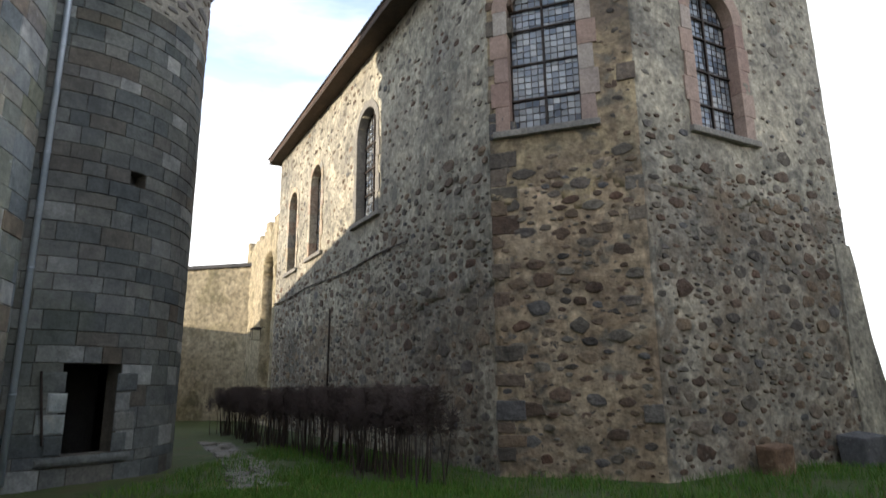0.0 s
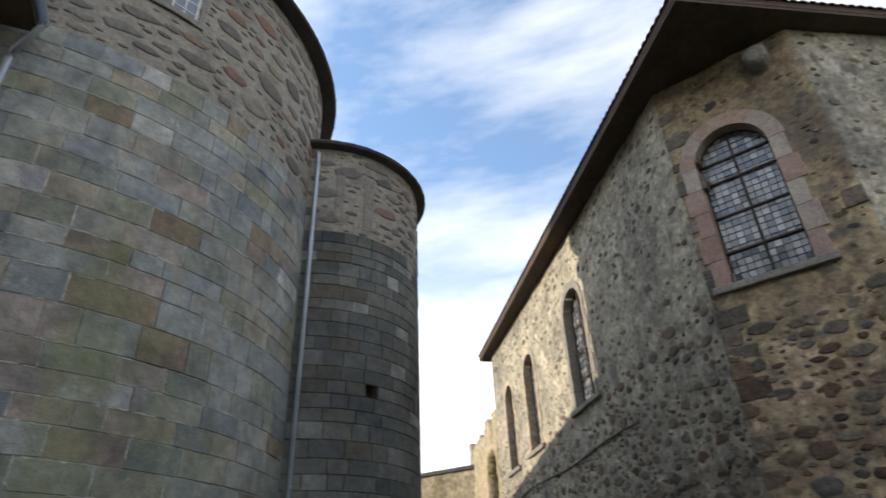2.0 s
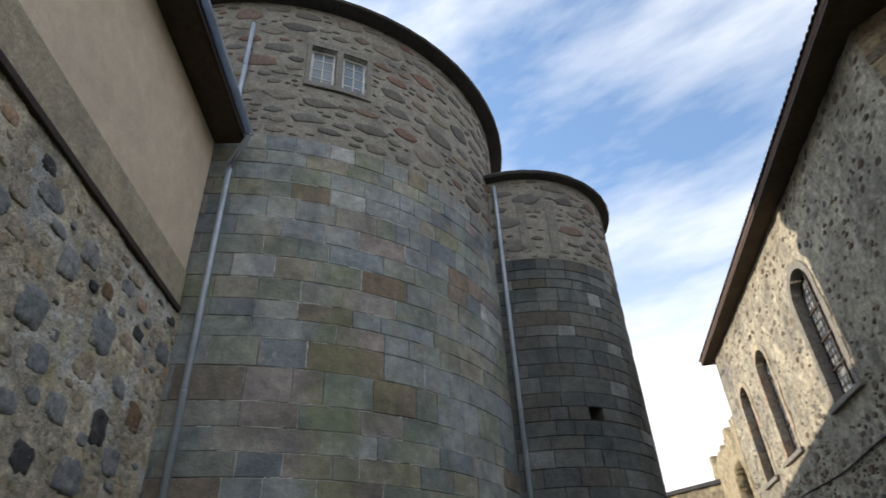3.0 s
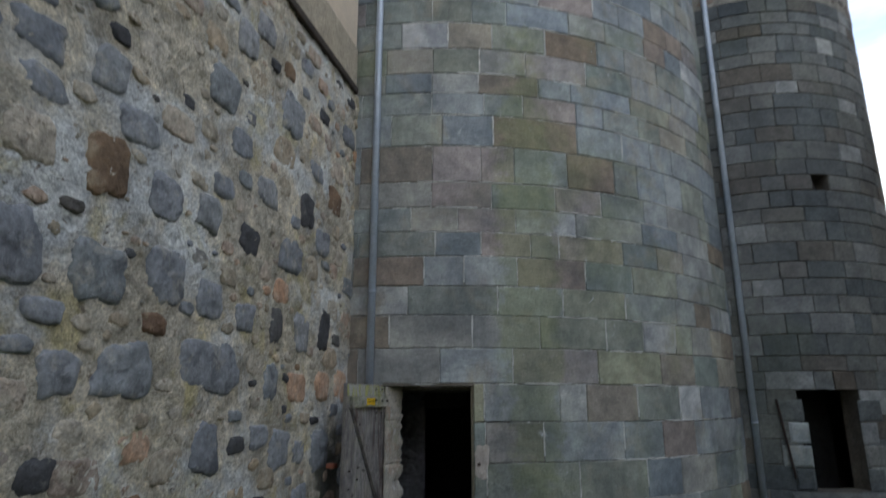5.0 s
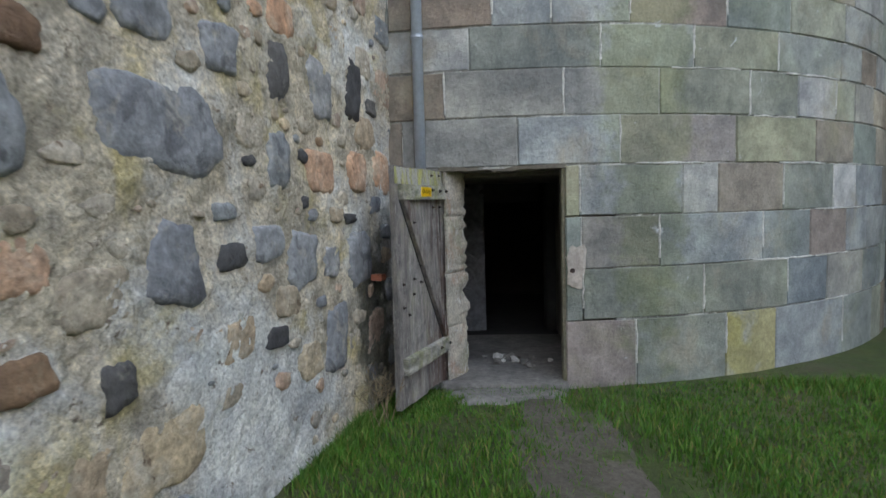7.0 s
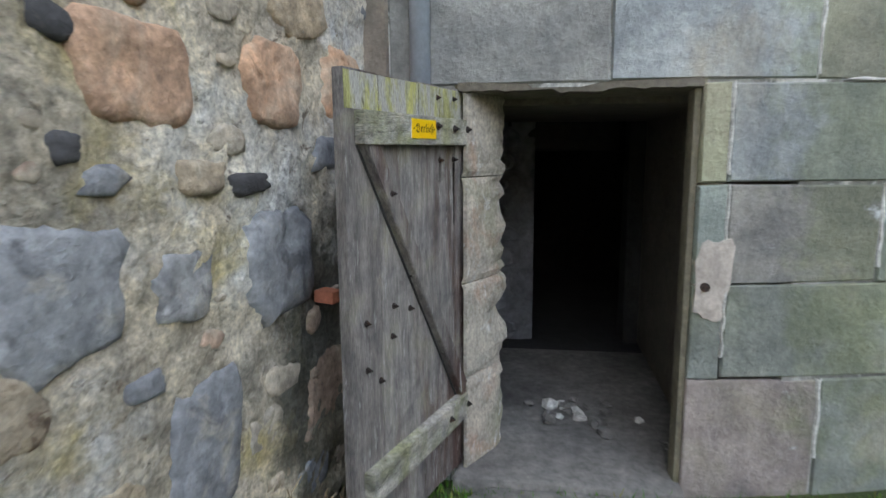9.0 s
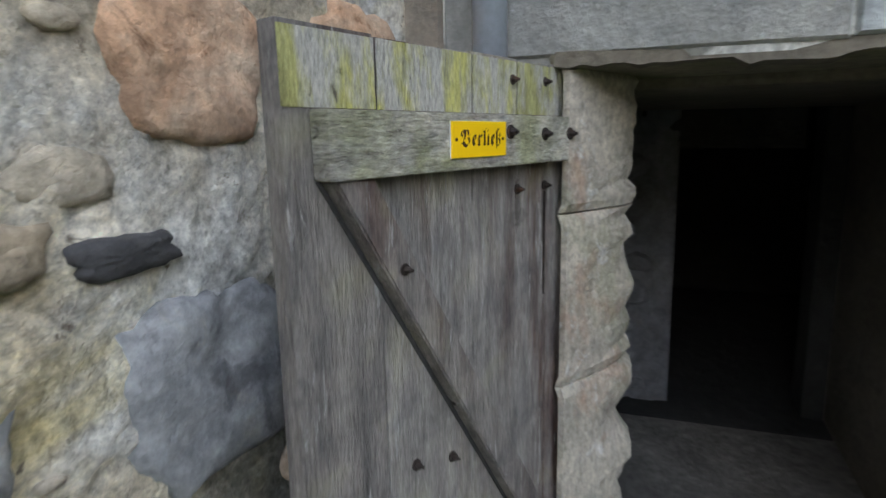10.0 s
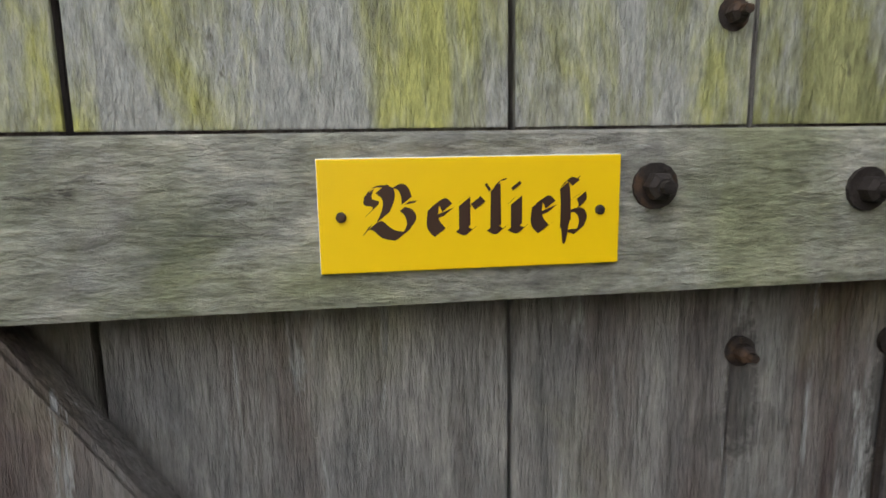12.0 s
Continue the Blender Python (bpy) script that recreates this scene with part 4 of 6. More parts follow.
# ---------------------------------------------------------------- the open door leaf
LF = Face(HINGE.x, HINGE.y, math.degrees(math.atan2(TIP.y - HINGE.y, TIP.x - HINGE.x)))
LF.n = -LF.n
leaf = empty("plank_door", "open weathered grey oak plank door with moss and lichen", "door")
edges = [0.015, 0.150, 0.315, 0.507, 0.812, 1.03]
for k, (a, b) in enumerate(zip(edges, edges[1:])):
    z0 = 0.03 + 0.008 * (k % 3)
    pl = box_part("plank", LF, a + 0.0012, b - 0.0012, -0.045, 0.0 - 0.002 * (k % 2), z0, 1.905 - 0.005 * (k % 2), OLDWOOD, leaf, 0.004, 0.0015, k)
    bm = slab(bmesh.new(), LF, a + 0.003, b - 0.003, -0.001, 0.0025, 1.771, 1.897, 0.001, 0.0004, k)
    part("lichen", bm, LICHEN, pl, "yellow-green lichen at the head")
rail = box_part("top_rail", LF, 0.012, 0.972, 0.0, 0.045, 1.650, 1.768, RAILWOOD, leaf, 0.006, 0.002, 2, "mossy green-grey oak rail")
box_part("bottom_rail", LF, 0.02, 0.972, 0.0, 0.045, 0.30, 0.43, RAILWOOD, leaf, 0.006, 0.002, 5)
bm = bmesh.new()
qs = [(0.955, 1.65), (0.862, 1.65), (0.055, 0.43), (0.150, 0.43)]
lo = [bm.verts.new(LF.p(u, 0.0, z)) for u, z in qs]
hi = [bm.verts.new(LF.p(u, 0.038, z)) for u, z in qs]
bm.faces.new(lo), bm.faces.new(hi)
for k in range(4):
    bm.faces.new((lo[k], lo[(k + 1) % 4], hi[(k + 1) % 4], hi[k]))
bmesh.ops.bevel(bm, geom=list(bm.edges), offset=0.004, segments=2, affect="EDGES")
part("brace", bm, OLDWOOD, leaf, "diagonal oak brace")
# thin black strip drawn in place of the gap shadow along the brace
bm = bmesh.new()
qs = [(0.967, 1.648), (0.957, 1.648), (0.152, 0.432), (0.161, 0.432)]
lo = [bm.verts.new(LF.p(u, -0.001, z)) for u, z in qs]
hi = [bm.verts.new(LF.p(u, 0.005, z)) for u, z in qs]
bm.faces.new(lo), bm.faces.new(hi)
for k in range(4):
    bm.faces.new((lo[k], lo[(k + 1) % 4], hi[(k + 1) % 4], hi[k]))
part("dirt_seam", bm, SHADE_BLACK, leaf, "black strip standing in for the shadow below the brace")


def bolt(u, z, d, r, parent):
    bm = bmesh.new()
    tube(bm, [LF.p(u, d - 0.002, z), LF.p(u, d + 0.003, z)], r, 14)
    tube(bm, [LF.p(u, d, z), LF.p(u, d + 0.012, z), LF.p(u, d + 0.016, z)], [r * 0.62, r * 0.62, r * 0.4], 6)
    tube(bm, [LF.p(u, d, z), LF.p(u, d + 0.022, z)], r * 0.28, 8)
    part("bolt", bm, IRON, parent, "rusty black iron bolt")


for u, z in ((0.415, 1.728), (0.248, 1.722), (0.108, 1.722), (0.10, 0.37), (0.3, 0.37)):
    bolt(u, z, 0.045, 0.0165, leaf)
for u, z in ((0.335, 1.853), (0.170, 1.857), (0.31, 1.585), (0.166, 1.585), (0.73, 1.02), (0.745, 0.9), (0.93, 1.0), (0.93, 0.82), (0.84, 0.75), (0.60, 1.12), (0.60, 0.98)):
    bolt(u, z, 0.0, 0.013, leaf)
bolt(0.79, 1.47, 0.038, 0.012, leaf)
box_part("strap_slot", LF, 0.1635, 0.1695, -0.001, 0.003, 1.28, 1.57, IRON, leaf, 0.001, 0.0, 1, "rust-black slot worn in a plank")

# the yellow sign
sign = empty("door_sign", "yellow enamel sign with black-letter writing screwed to the door rail", "sign")
box_part("plate", LF, 0.4425, 0.6475, 0.0465, 0.0500, 1.6755, 1.7505, SIGN, sign, 0.0008)
box_part("backing", LF, 0.4420, 0.6480, 0.0440, 0.0465, 1.6750, 1.7510, SIGNWHITE, sign, 0.0004)
for u in (0.457, 0.633):
    bm = bmesh.new()
    tube(bm, [LF.p(u, 0.0495, 1.713), LF.p(u, 0.0515, 1.713), LF.p(u, 0.0522, 1.713)], [0.0035, 0.0035, 0.002], 10)
    part("screw", bm, IRON, sign)


# black letter written with a broad nib: each stroke is (nib width at start, at end, points)
STEM = (0.26, 0.26, (0.20, 0.60), (0.20, 0.10))
FOOT = (0.22, 0.14, (0.12, 0.13), (0.27, 0.03), (0.36, 0.12))
SMALL_E = ((0.27, 0.25, (0.19, 0.54), (0.15, 0.22), (0.30, 0.06)), (0.12, 0.24, (0.19, 0.55), (0.34, 0.64), (0.43, 0.50)), (0.24, 0.20, (0.46, 0.43), (0.20, 0.33)), (0.12, 0.05, (0.30, 0.05), (0.50, 0.20)))
GLYPHS = {
    "V": ((0.06, 0.06, (0.44, 0.90), (0.20, 0.90), (0.06, 0.72)), (0.22, 0.10, (0.14, 0.80), (0.08, 0.62), (0.30, 0.60), (0.08, 0.40)), (0.24, 0.30, (0.34, 0.86), (0.48, 0.76), (0.46, 0.56), (0.36, 0.36)),
          (0.08, 0.24, (0.50, 0.84), (0.66, 0.92), (0.76, 0.80), (0.78, 0.64)), (0.10, 0.06, (0.78, 0.60), (0.94, 0.62)), (0.10, 0.30, (0.70, 0.50), (0.82, 0.44), (0.88, 0.26), (0.70, 0.04)),
          (0.24, 0.24, (0.66, 0.02), (0.42, 0.06), (0.26, 0.24), (0.16, 0.20)), (0.10, 0.05, (0.14, 0.22), (0.02, 0.06))),
    "e": SMALL_E,
    "r": (STEM, FOOT, (0.08, 0.06, (0.06, 0.56), (0.20, 0.66)), (0.08, 0.10, (0.26, 0.46), (0.40, 0.62)), (0.22, 0.24, (0.40, 0.62), (0.48, 0.52))),
    "l": ((0.22, 0.26, (0.20, 0.84), (0.20, 0.10)), FOOT, (0.14, 0.04, (0.20, 0.84), (0.26, 0.95), (0.40, 0.98)), (0.05, 0.05, (0.10, 0.78), (0.02, 0.90))),
    "i": (STEM, FOOT, (0.20, 0.20, (0.18, 0.88), (0.21, 0.83)), (0.08, 0.06, (0.06, 0.54), (0.18, 0.66))),
    "ß": ((0.20, 0.26, (0.12, 0.84), (0.15, 0.60), (0.15, 0.14)), (0.24, 0.03, (0.15, 0.16), (0.13, -0.22)), (0.06, 0.18, (0.08, 0.82), (0.20, 0.98), (0.34, 0.88)), (0.10, 0.04, (0.34, 0.90), (0.40, 1.00)),
          (0.07, 0.07, (0.20, 0.54), (0.44, 0.70)), (0.22, 0.18, (0.44, 0.66), (0.48, 0.54), (0.42, 0.46)), (0.10, 0.24, (0.24, 0.38), (0.42, 0.40), (0.50, 0.22), (0.40, 0.02)), (0.18, 0.06, (0.38, 0.00), (0.20, 0.02))),
}


def sign_text(word, starts, u_left, z_base, unit):
    verts, faces = [], []
    lift = 0.0
    nib = Vector((math.cos(radians(38)), math.sin(radians(38)))) * 0.5
    for ch, start in zip(word, starts):
        for w0, w1, *pts in GLYPHS[ch]:
            line = [Vector(p) for p in pts]
            for _ in range(3):
                line = [line[0]] + [p for a, b in zip(line, line[1:]) for p in (a.lerp(b, 0.25), a.lerp(b, 0.75))] + [line[-1]]
            k, n = len(verts), len(line)
            lift += 0.000012
            for i, p in enumerate(line):
                w = w0 + (w1 - w0) * i / (n - 1)
                for q in (p - nib * w, p + nib * w):
                    verts.append(LF.p(u_left - (start + q.x) * unit, 0.0501 + lift, z_base + q.y * unit))
            faces += [(k + 2 * i, k + 2 * i + 1, k + 2 * i + 3, k + 2 * i + 2) for i in range(n - 1)]
    mesh_object("lettering", verts, faces, LETTER, sign, "dark brown black-letter writing")


sign_text("Verließ", (0.0, 1.06, 1.60, 2.16, 2.54, 2.94, 3.50), 0.6195, 1.6985, 0.0378)

# ---------------------------------------------------------------- the palas wall beside the door
WF = Face(-4.27, 0.16, 135.9)
BAND = 5.78
palas = empty("wall_palas", "old rubble wall of grey basalt and tan stones in rough lime mortar", "wall", "structure")
rough_sheet("mortar", WF, -9.5, -1.7, -0.4, BAND, 0.07, 0.022, [], LIME, palas, 0.8, 4)
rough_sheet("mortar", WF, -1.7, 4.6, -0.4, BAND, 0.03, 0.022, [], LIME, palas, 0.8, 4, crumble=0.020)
named = []


def wall_stone(u, z, w, h, material, proud=0.038):
    r2 = random.Random(int(u * 1000) + int(z * 77))
    vs, fs = stone_geometry(WF, u, z, w * 1.05, h * 1.05, r2, proud * 0.7, 28, 0.06, True)
    named.append((u, z, w, h))
    return mesh_object("stone", vs, fs, material, palas, smooth=True)


wall_stone(-0.18, 2.46, 0.49, 0.38, BASALT)
wall_stone(0.44, 2.57, 0.43, 0.45, BASALT)
wall_stone(0.96, 2.48, 0.36, 0.32, BASALT)
wall_stone(1.46, 3.08, 0.36, 0.32, DARKSTONE)
wall_stone(2.25, 3.13, 0.50, 0.40, BASALT)
wall_stone(1.48, 2.41, 0.34, 0.28, BASALT)
wall_stone(2.03, 2.41, 0.26, 0.36, DARKSTONE)
wall_stone(2.58, 2.41, 0.40, 0.43, BASALT)
wall_stone(3.13, 2.50, 0.30, 0.50, DARKSTONE)
wall_stone(0.13, 1.89, 0.56, 0.38, BASALT)
wall_stone(1.04, 1.96, 0.88, 0.46, BASALT, 0.04)
wall_stone(0.35, 2.22, 0.26, 0.15, BROWNSTONE)
wall_stone(1.07, 1.35, 0.38, 0.41, BASALT)
wall_stone(2.25, 1.28, 0.38, 0.43, BASALT, 0.035)
wall_stone(2.69, 0.68, 0.36, 0.50, BASALT, 0.04)
wall_stone(-0.36, 1.86, 0.30, 0.28, BASALT)
wall_stone(3.16, 1.22, 0.50, 0.44, BASALT, 0.05)
wall_stone(1.99, 1.88, 0.26, 0.36, BASALT)
wall_stone(0.28, 1.06, 0.31, 0.18, BROWNSTONE)
wall_stone(0.70, 0.93, 0.20, 0.22, DARKSTONE, 0.05)
wall_stone(2.55, 1.83, 0.42, 0.31, REDSTONE, 0.034)
wall_stone(3.17, 1.87, 0.39, 0.35, REDSTONE, 0.034)
wall_stone(3.70, 1.88, 0.40, 0.38, REDSTONE, 0.034)
wall_stone(2.64, 1.22, 0.28, 0.24, BASALT)
wall_stone(2.46, 0.98, 0.16, 0.09, BASALT)
wall_stone(2.97, 1.52, 0.23, 0.09, DARKSTONE, 0.05)
wall_stone(2.74, 1.55, 0.24, 0.12, TANSTONE)
wall_stone(2.29, 1.64, 0.10, 0.09, DARKSTONE)
wall_stone(-0.24, 3.12, 0.38, 0.45, BROWNSTONE)
wall_stone(-0.46, 2.80, 0.19, 0.10, DARKSTONE)
wall_stone(-0.79, 3.08, 0.36, 0.31, TANSTONE)
wall_stone(0.32, 3.10, 0.38, 0.36, BASALT)
wall_stone(0.84, 3.15, 0.34, 0.33, BASALT)
wall_stone(-0.78, 2.48, 0.40, 0.46, BASALT)
wall_stone(-0.83, 3.66, 0.39, 0.27, BASALT)
wall_stone(-0.31, 3.74, 0.33, 0.32, BASALT)
wall_stone(0.90, 4.28, 0.45, 0.44, BASALT)
wall_stone(2.11, 4.60, 0.55, 0.50, BASALT)
wall_stone(1.17, 4.91, 0.36, 0.40, BASALT)
wall_stone(2.55, 3.70, 0.36, 0.43, DARKSTONE)
wall_stone(-1.26, 4.28, 0.40, 0.50, BASALT)
wall_stone(-1.30, 3.55, 0.50, 0.42, BASALT)
wall_stone(-0.52, 4.25, 0.43, 0.35, BASALT)
wall_stone(-0.70, 4.89, 0.30, 0.29, BASALT)
wall_stone(-0.43, 1.33, 0.26, 0.20, DARKSTONE)
wall_stone(0.05, 0.75, 0.50, 0.30, TANSTONE, 0.02)
wall_stone(0.45, 0.62, 0.40, 0.26, TANSTONE, 0.02)
wall_stone(-0.15, 1.30, 0.40, 0.24, TANSTONE, 0.02)
wall_stone(0.95, 0.55, 0.55, 0.36, TANSTONE, 0.02)
wall_stone(-0.6, 0.85, 0.5, 0.34, TANSTONE, 0.02)
wall_stone(0.62, 1.28, 0.40, 0.26, TANSTONE, 0.02)
wall_stone(0.30, 1.42, 0.34, 0.2, REDSTONE, 0.015)
wall_stone(2.30, 0.62, 0.34, 0.26, TANSTONE, 0.02)
wall_stone(2.05, 1.05, 0.3, 0.22, TANSTONE, 0.02)
r3 = random.Random(5)
rest = scatter(-9.3, 4.4, 0.05, BAND - 0.1, [(0.30, 0.5, 0.25), (0.18, 0.32, 0.5), (0.1, 0.2, 0.6), (0.05, 0.1, 0.3)], 3400, [lambda u, z: u > 1.2 and z < 0.5 and u < 2.2], r3, 0.014, named)
near_rest = sorted(rest, key=lambda q: abs(q[0] - 1.5) + max(0, q[1] - 3))
far_bits = {}
for i, (u, z, w, h) in enumerate(near_rest):
    mat = r3.choices((BASALT, DARKSTONE, TANSTONE, REDSTONE, BROWNSTONE), ((5, 1, 5, 0.4, 0.5) if w > 0.2 else (1.2, 0.8, 9, 0.3, 0.3)))[0]
    geo = stone_geometry(WF, u, z, w, h, r3, (0.016 + w * 0.015) if mat in (BASALT, DARKSTONE) else 0.012, 10 if w < 0.2 else 16, 0.05, w > 0.2)
    if i < 240:
        mesh_object("stone", *geo, mat, palas, smooth=True)
    else:
        far_bits.setdefault(mat.name, (mat, []))[1].append(geo)
for mat, bits in far_bits.values():
    joined("stones", bits, mat, palas, "small bedding stones in lime mortar")

storey = empty("upper_storey", "smooth beige plastered upper storey set on a dark timber band", "wall", "structure")
bm = slab(bmesh.new(), WF, -9.5, 3.72, -0.7, 0.035, BAND + 0.06, 9.6, 0.01)
part("plaster_wall", bm, PLASTER, storey)
box_part("plaster_skirt", WF, -9.5, 3.74, -0.05, 0.045, BAND + 0.055, BAND + 0.62, PLASTER_EDGE, storey, 0.012, 0.006, 3, "weathered lower plaster edge")
box_part("timber_band", WF, -9.5, 3.78, -0.1, 0.06, BAND - 0.03, BAND + 0.05, DARKWOOD, storey, 0.008, 0.004, 7, "dark timber band")
box_part("soffit", WF, -9.5, 3.72, 0.02, 0.55, 9.00, 9.08, SOFFIT, storey, 0.01, label="brown boarded eave soffit")
box_part("fascia", WF, -9.5, 3.74, 0.53, 0.58, 8.96, 9.20, DARKWOOD, storey, 0.006)
bm = bmesh.new()
qs = [WF.p(u, d, z) for u in (-9.5, 3.74) for d, z in ((0.56, 9.20), (-4.5, 14.1), (-4.5, 13.9), (0.56, 9.08))]
vv = [bm.verts.new(q) for q in qs]
for q in ((0, 1, 2, 3), (7, 6, 5, 4), (0, 4, 5, 1), (1, 5, 6, 2), (2, 6, 7, 3), (3, 7, 4, 0)):
    bm.faces.new([vv[i] for i in q])
part("roof", bm, TILE, storey)
bm = bmesh.new()
n, ring = 10, []
for u in (-9.5, 3.62):
    ring.append([bm.verts.new(WF.p(u, 0.64 + 0.065 * math.cos(math.pi * (1 + k / n)), 9.12 + 0.065 * math.sin(math.pi * (1 + k / n)))) for k in range(n + 1)])
for k in range(n):
    bm.faces.new((ring[0][k], ring[0][k + 1], ring[1][k + 1], ring[1][k]))
bmesh.ops.solidify(bm, geom=list(bm.faces), thickness=0.006)
gutter = tagged(part("gutter", bm, ZINC), "half-round zinc gutter along the eave", "gutter")


def clip_ring(p, r, parent):
    bm = bmesh.new()
    tube(bm, [p - Vector((0, 0, 0.012)), p + Vector((0, 0, 0.012))], r, 14)
    part("pipe_clip", bm, ZINC, parent)


def downpipe(label, pts, r, clips):
    ob = empty("downpipe", label, "drainpipe", "", "rainwater pipes")
    bm = bmesh.new()
    tube(bm, pts, r, 14)
    part("pipe", bm, ZINC, ob, smooth=True)
    for p in clips:
        clip_ring(Vector(p), r + 0.008, ob)
    return ob


PX, PY = -6.845, 3.075
ge = WF.p(3.55, 0.64, 9.08)
downpipe("zinc downpipe with a swan-neck in the corner of wall and tower",
         [ge + Vector((0, 0, -0.02)), ge + Vector((0, 0, -0.10)), Vector((PX, PY, 8.78)) * 0.45 + (ge + Vector((0, 0, -0.2))) * 0.55, Vector((PX, PY, 8.70)), Vector((PX, PY, 8.55)), Vector((PX, PY, 8.4)), Vector((PX, PY, 0.1))],
         0.047, [(PX, PY, z) for z in (8.2, 6.6, 4.6, 3.05, 1.2)])
PX2, PY2 = -5.78, 9.12
downpipe("blue-grey zinc downpipe between the two towers",
         [Vector((PX2 - 0.25, PY2 + 0.2, 11.2)), Vector((PX2, PY2, 10.9)), Vector((PX2, PY2, 10.6)), Vector((PX2, PY2, 0.05))], 0.05, [(PX2, PY2, z) for z in (9.5, 7.4, 5.4, 3.4, 1.4)])
# downpipe on the keep above the palas roof
downpipe("short zinc downpipe on the keep", [polar(T1, R1 + 0.1, -41, 12.5), polar(T1, R1 + 0.1, -41, 9.3), polar(T1, R1 + 0.15, -42, 9.1), ge + Vector((0.02, 0.03, 0.0))], 0.045, [polar(T1, R1 + 0.1, -41, 11.2)])
# a red brick wedged behind the door
brick = tagged(box_part("loose_brick", Face(*WF.p(3.36, 0.1, 0).xy, 128.0), 0.0, 0.08, -0.10, 0.0, 1.00, 1.05, BRICK, None, 0.008, 0.004, 3), "red brick stub jutting from the wall behind the door", "brick")

# ---------------------------------------------------------------- the keep's twin window
twin = empty("twin_window", "white-painted twin casement window in a grey stone frame", "window")
for a0, a1 in ((-30.0, -29.0), (-24.0, -22.5), (-17.4, -16.4)):
    mesh_object("mullion", *block_geometry(T1, R1 + 0.03, a0, a1, 11.02, 12.16, rnd), SILLSTONE, twin)
mesh_object("lintel", *block_geometry(T1, R1 + 0.035, WIN_A, WIN_B, 12.13, WIN_Z1, rnd), SILLSTONE, twin)
mesh_object("sill", *block_geometry(T1, R1 + 0.05, WIN_A, WIN_B, WIN_Z0, 11.05, rnd), SILLSTONE, twin)
for a0, a1 in ((-29.0, -24.0), (-22.5, -17.4)):
    am = (a0 + a1) / 2
    q = polar(T1, R1 - 0.12, am, 0)
    CF = Face(q.x, q.y, am + 90)
    hw = R1 * math.radians(a1 - a0) / 2 - 0.005
    sash = new("casement")
    sash.parent = twin
    for u0, u1, z0, z1 in ((-hw, -hw + 0.05, 11.05, 12.13), (hw - 0.05, hw, 11.05, 12.13), (-hw, hw, 11.05, 11.10), (-hw, hw, 12.08, 12.13), (-0.012, 0.012, 11.10, 12.08)):
        box_part("bar", CF, u0, u1, -0.02, 0.02, z0, z1, WHITEPAINT, sash, 0.003)
    for k in range(1, 4):
        box_part("glazing_bar", CF, -hw, hw, -0.012, 0.012, 11.05 + k * 0.27 - 0.012, 11.05 + k * 0.27 + 0.012, WHITEPAINT, sash, 0.002)
    box_part("pane", CF, -hw + 0.01, hw - 0.01, -0.006, 0.0, 11.07, 12.11, CLEARGLASS, sash, 0.0)

# ---------------------------------------------------------------- the chapel
A1, A2, A3 = -15.83, 30.67, -57.33
C0, L0 = (4.354, 10.014), (1.75, 10.745)
F1 = Face(*L0, A1)
F2 = Face(*C0, A2)
LEN1 = math.hypot(C0[0] - L0[0], C0[1] - L0[1])
LEN2, LEN3 = 5.85, 15.9
far_end = Vector((*L0, 0)) - Vector((math.cos(radians(A3)), math.sin(radians(A3)), 0)) * LEN3
F3 = Face(far_end.x, far_end.y, A3)
TOP = 11.03


def arch(u0, u1, z0, zt, grow=0.0):
    """True inside a round-headed opening."""
    r = (u1 - u0) / 2
    uc, zs = (u0 + u1) / 2, zt - r
    def inside(u, z):
        if z < z0 - grow or abs(u - uc) > r + grow:
            return False
        return z <= zs or (u - uc) ** 2 + (z - zs) ** 2 <= (r + grow) ** 2
    return inside


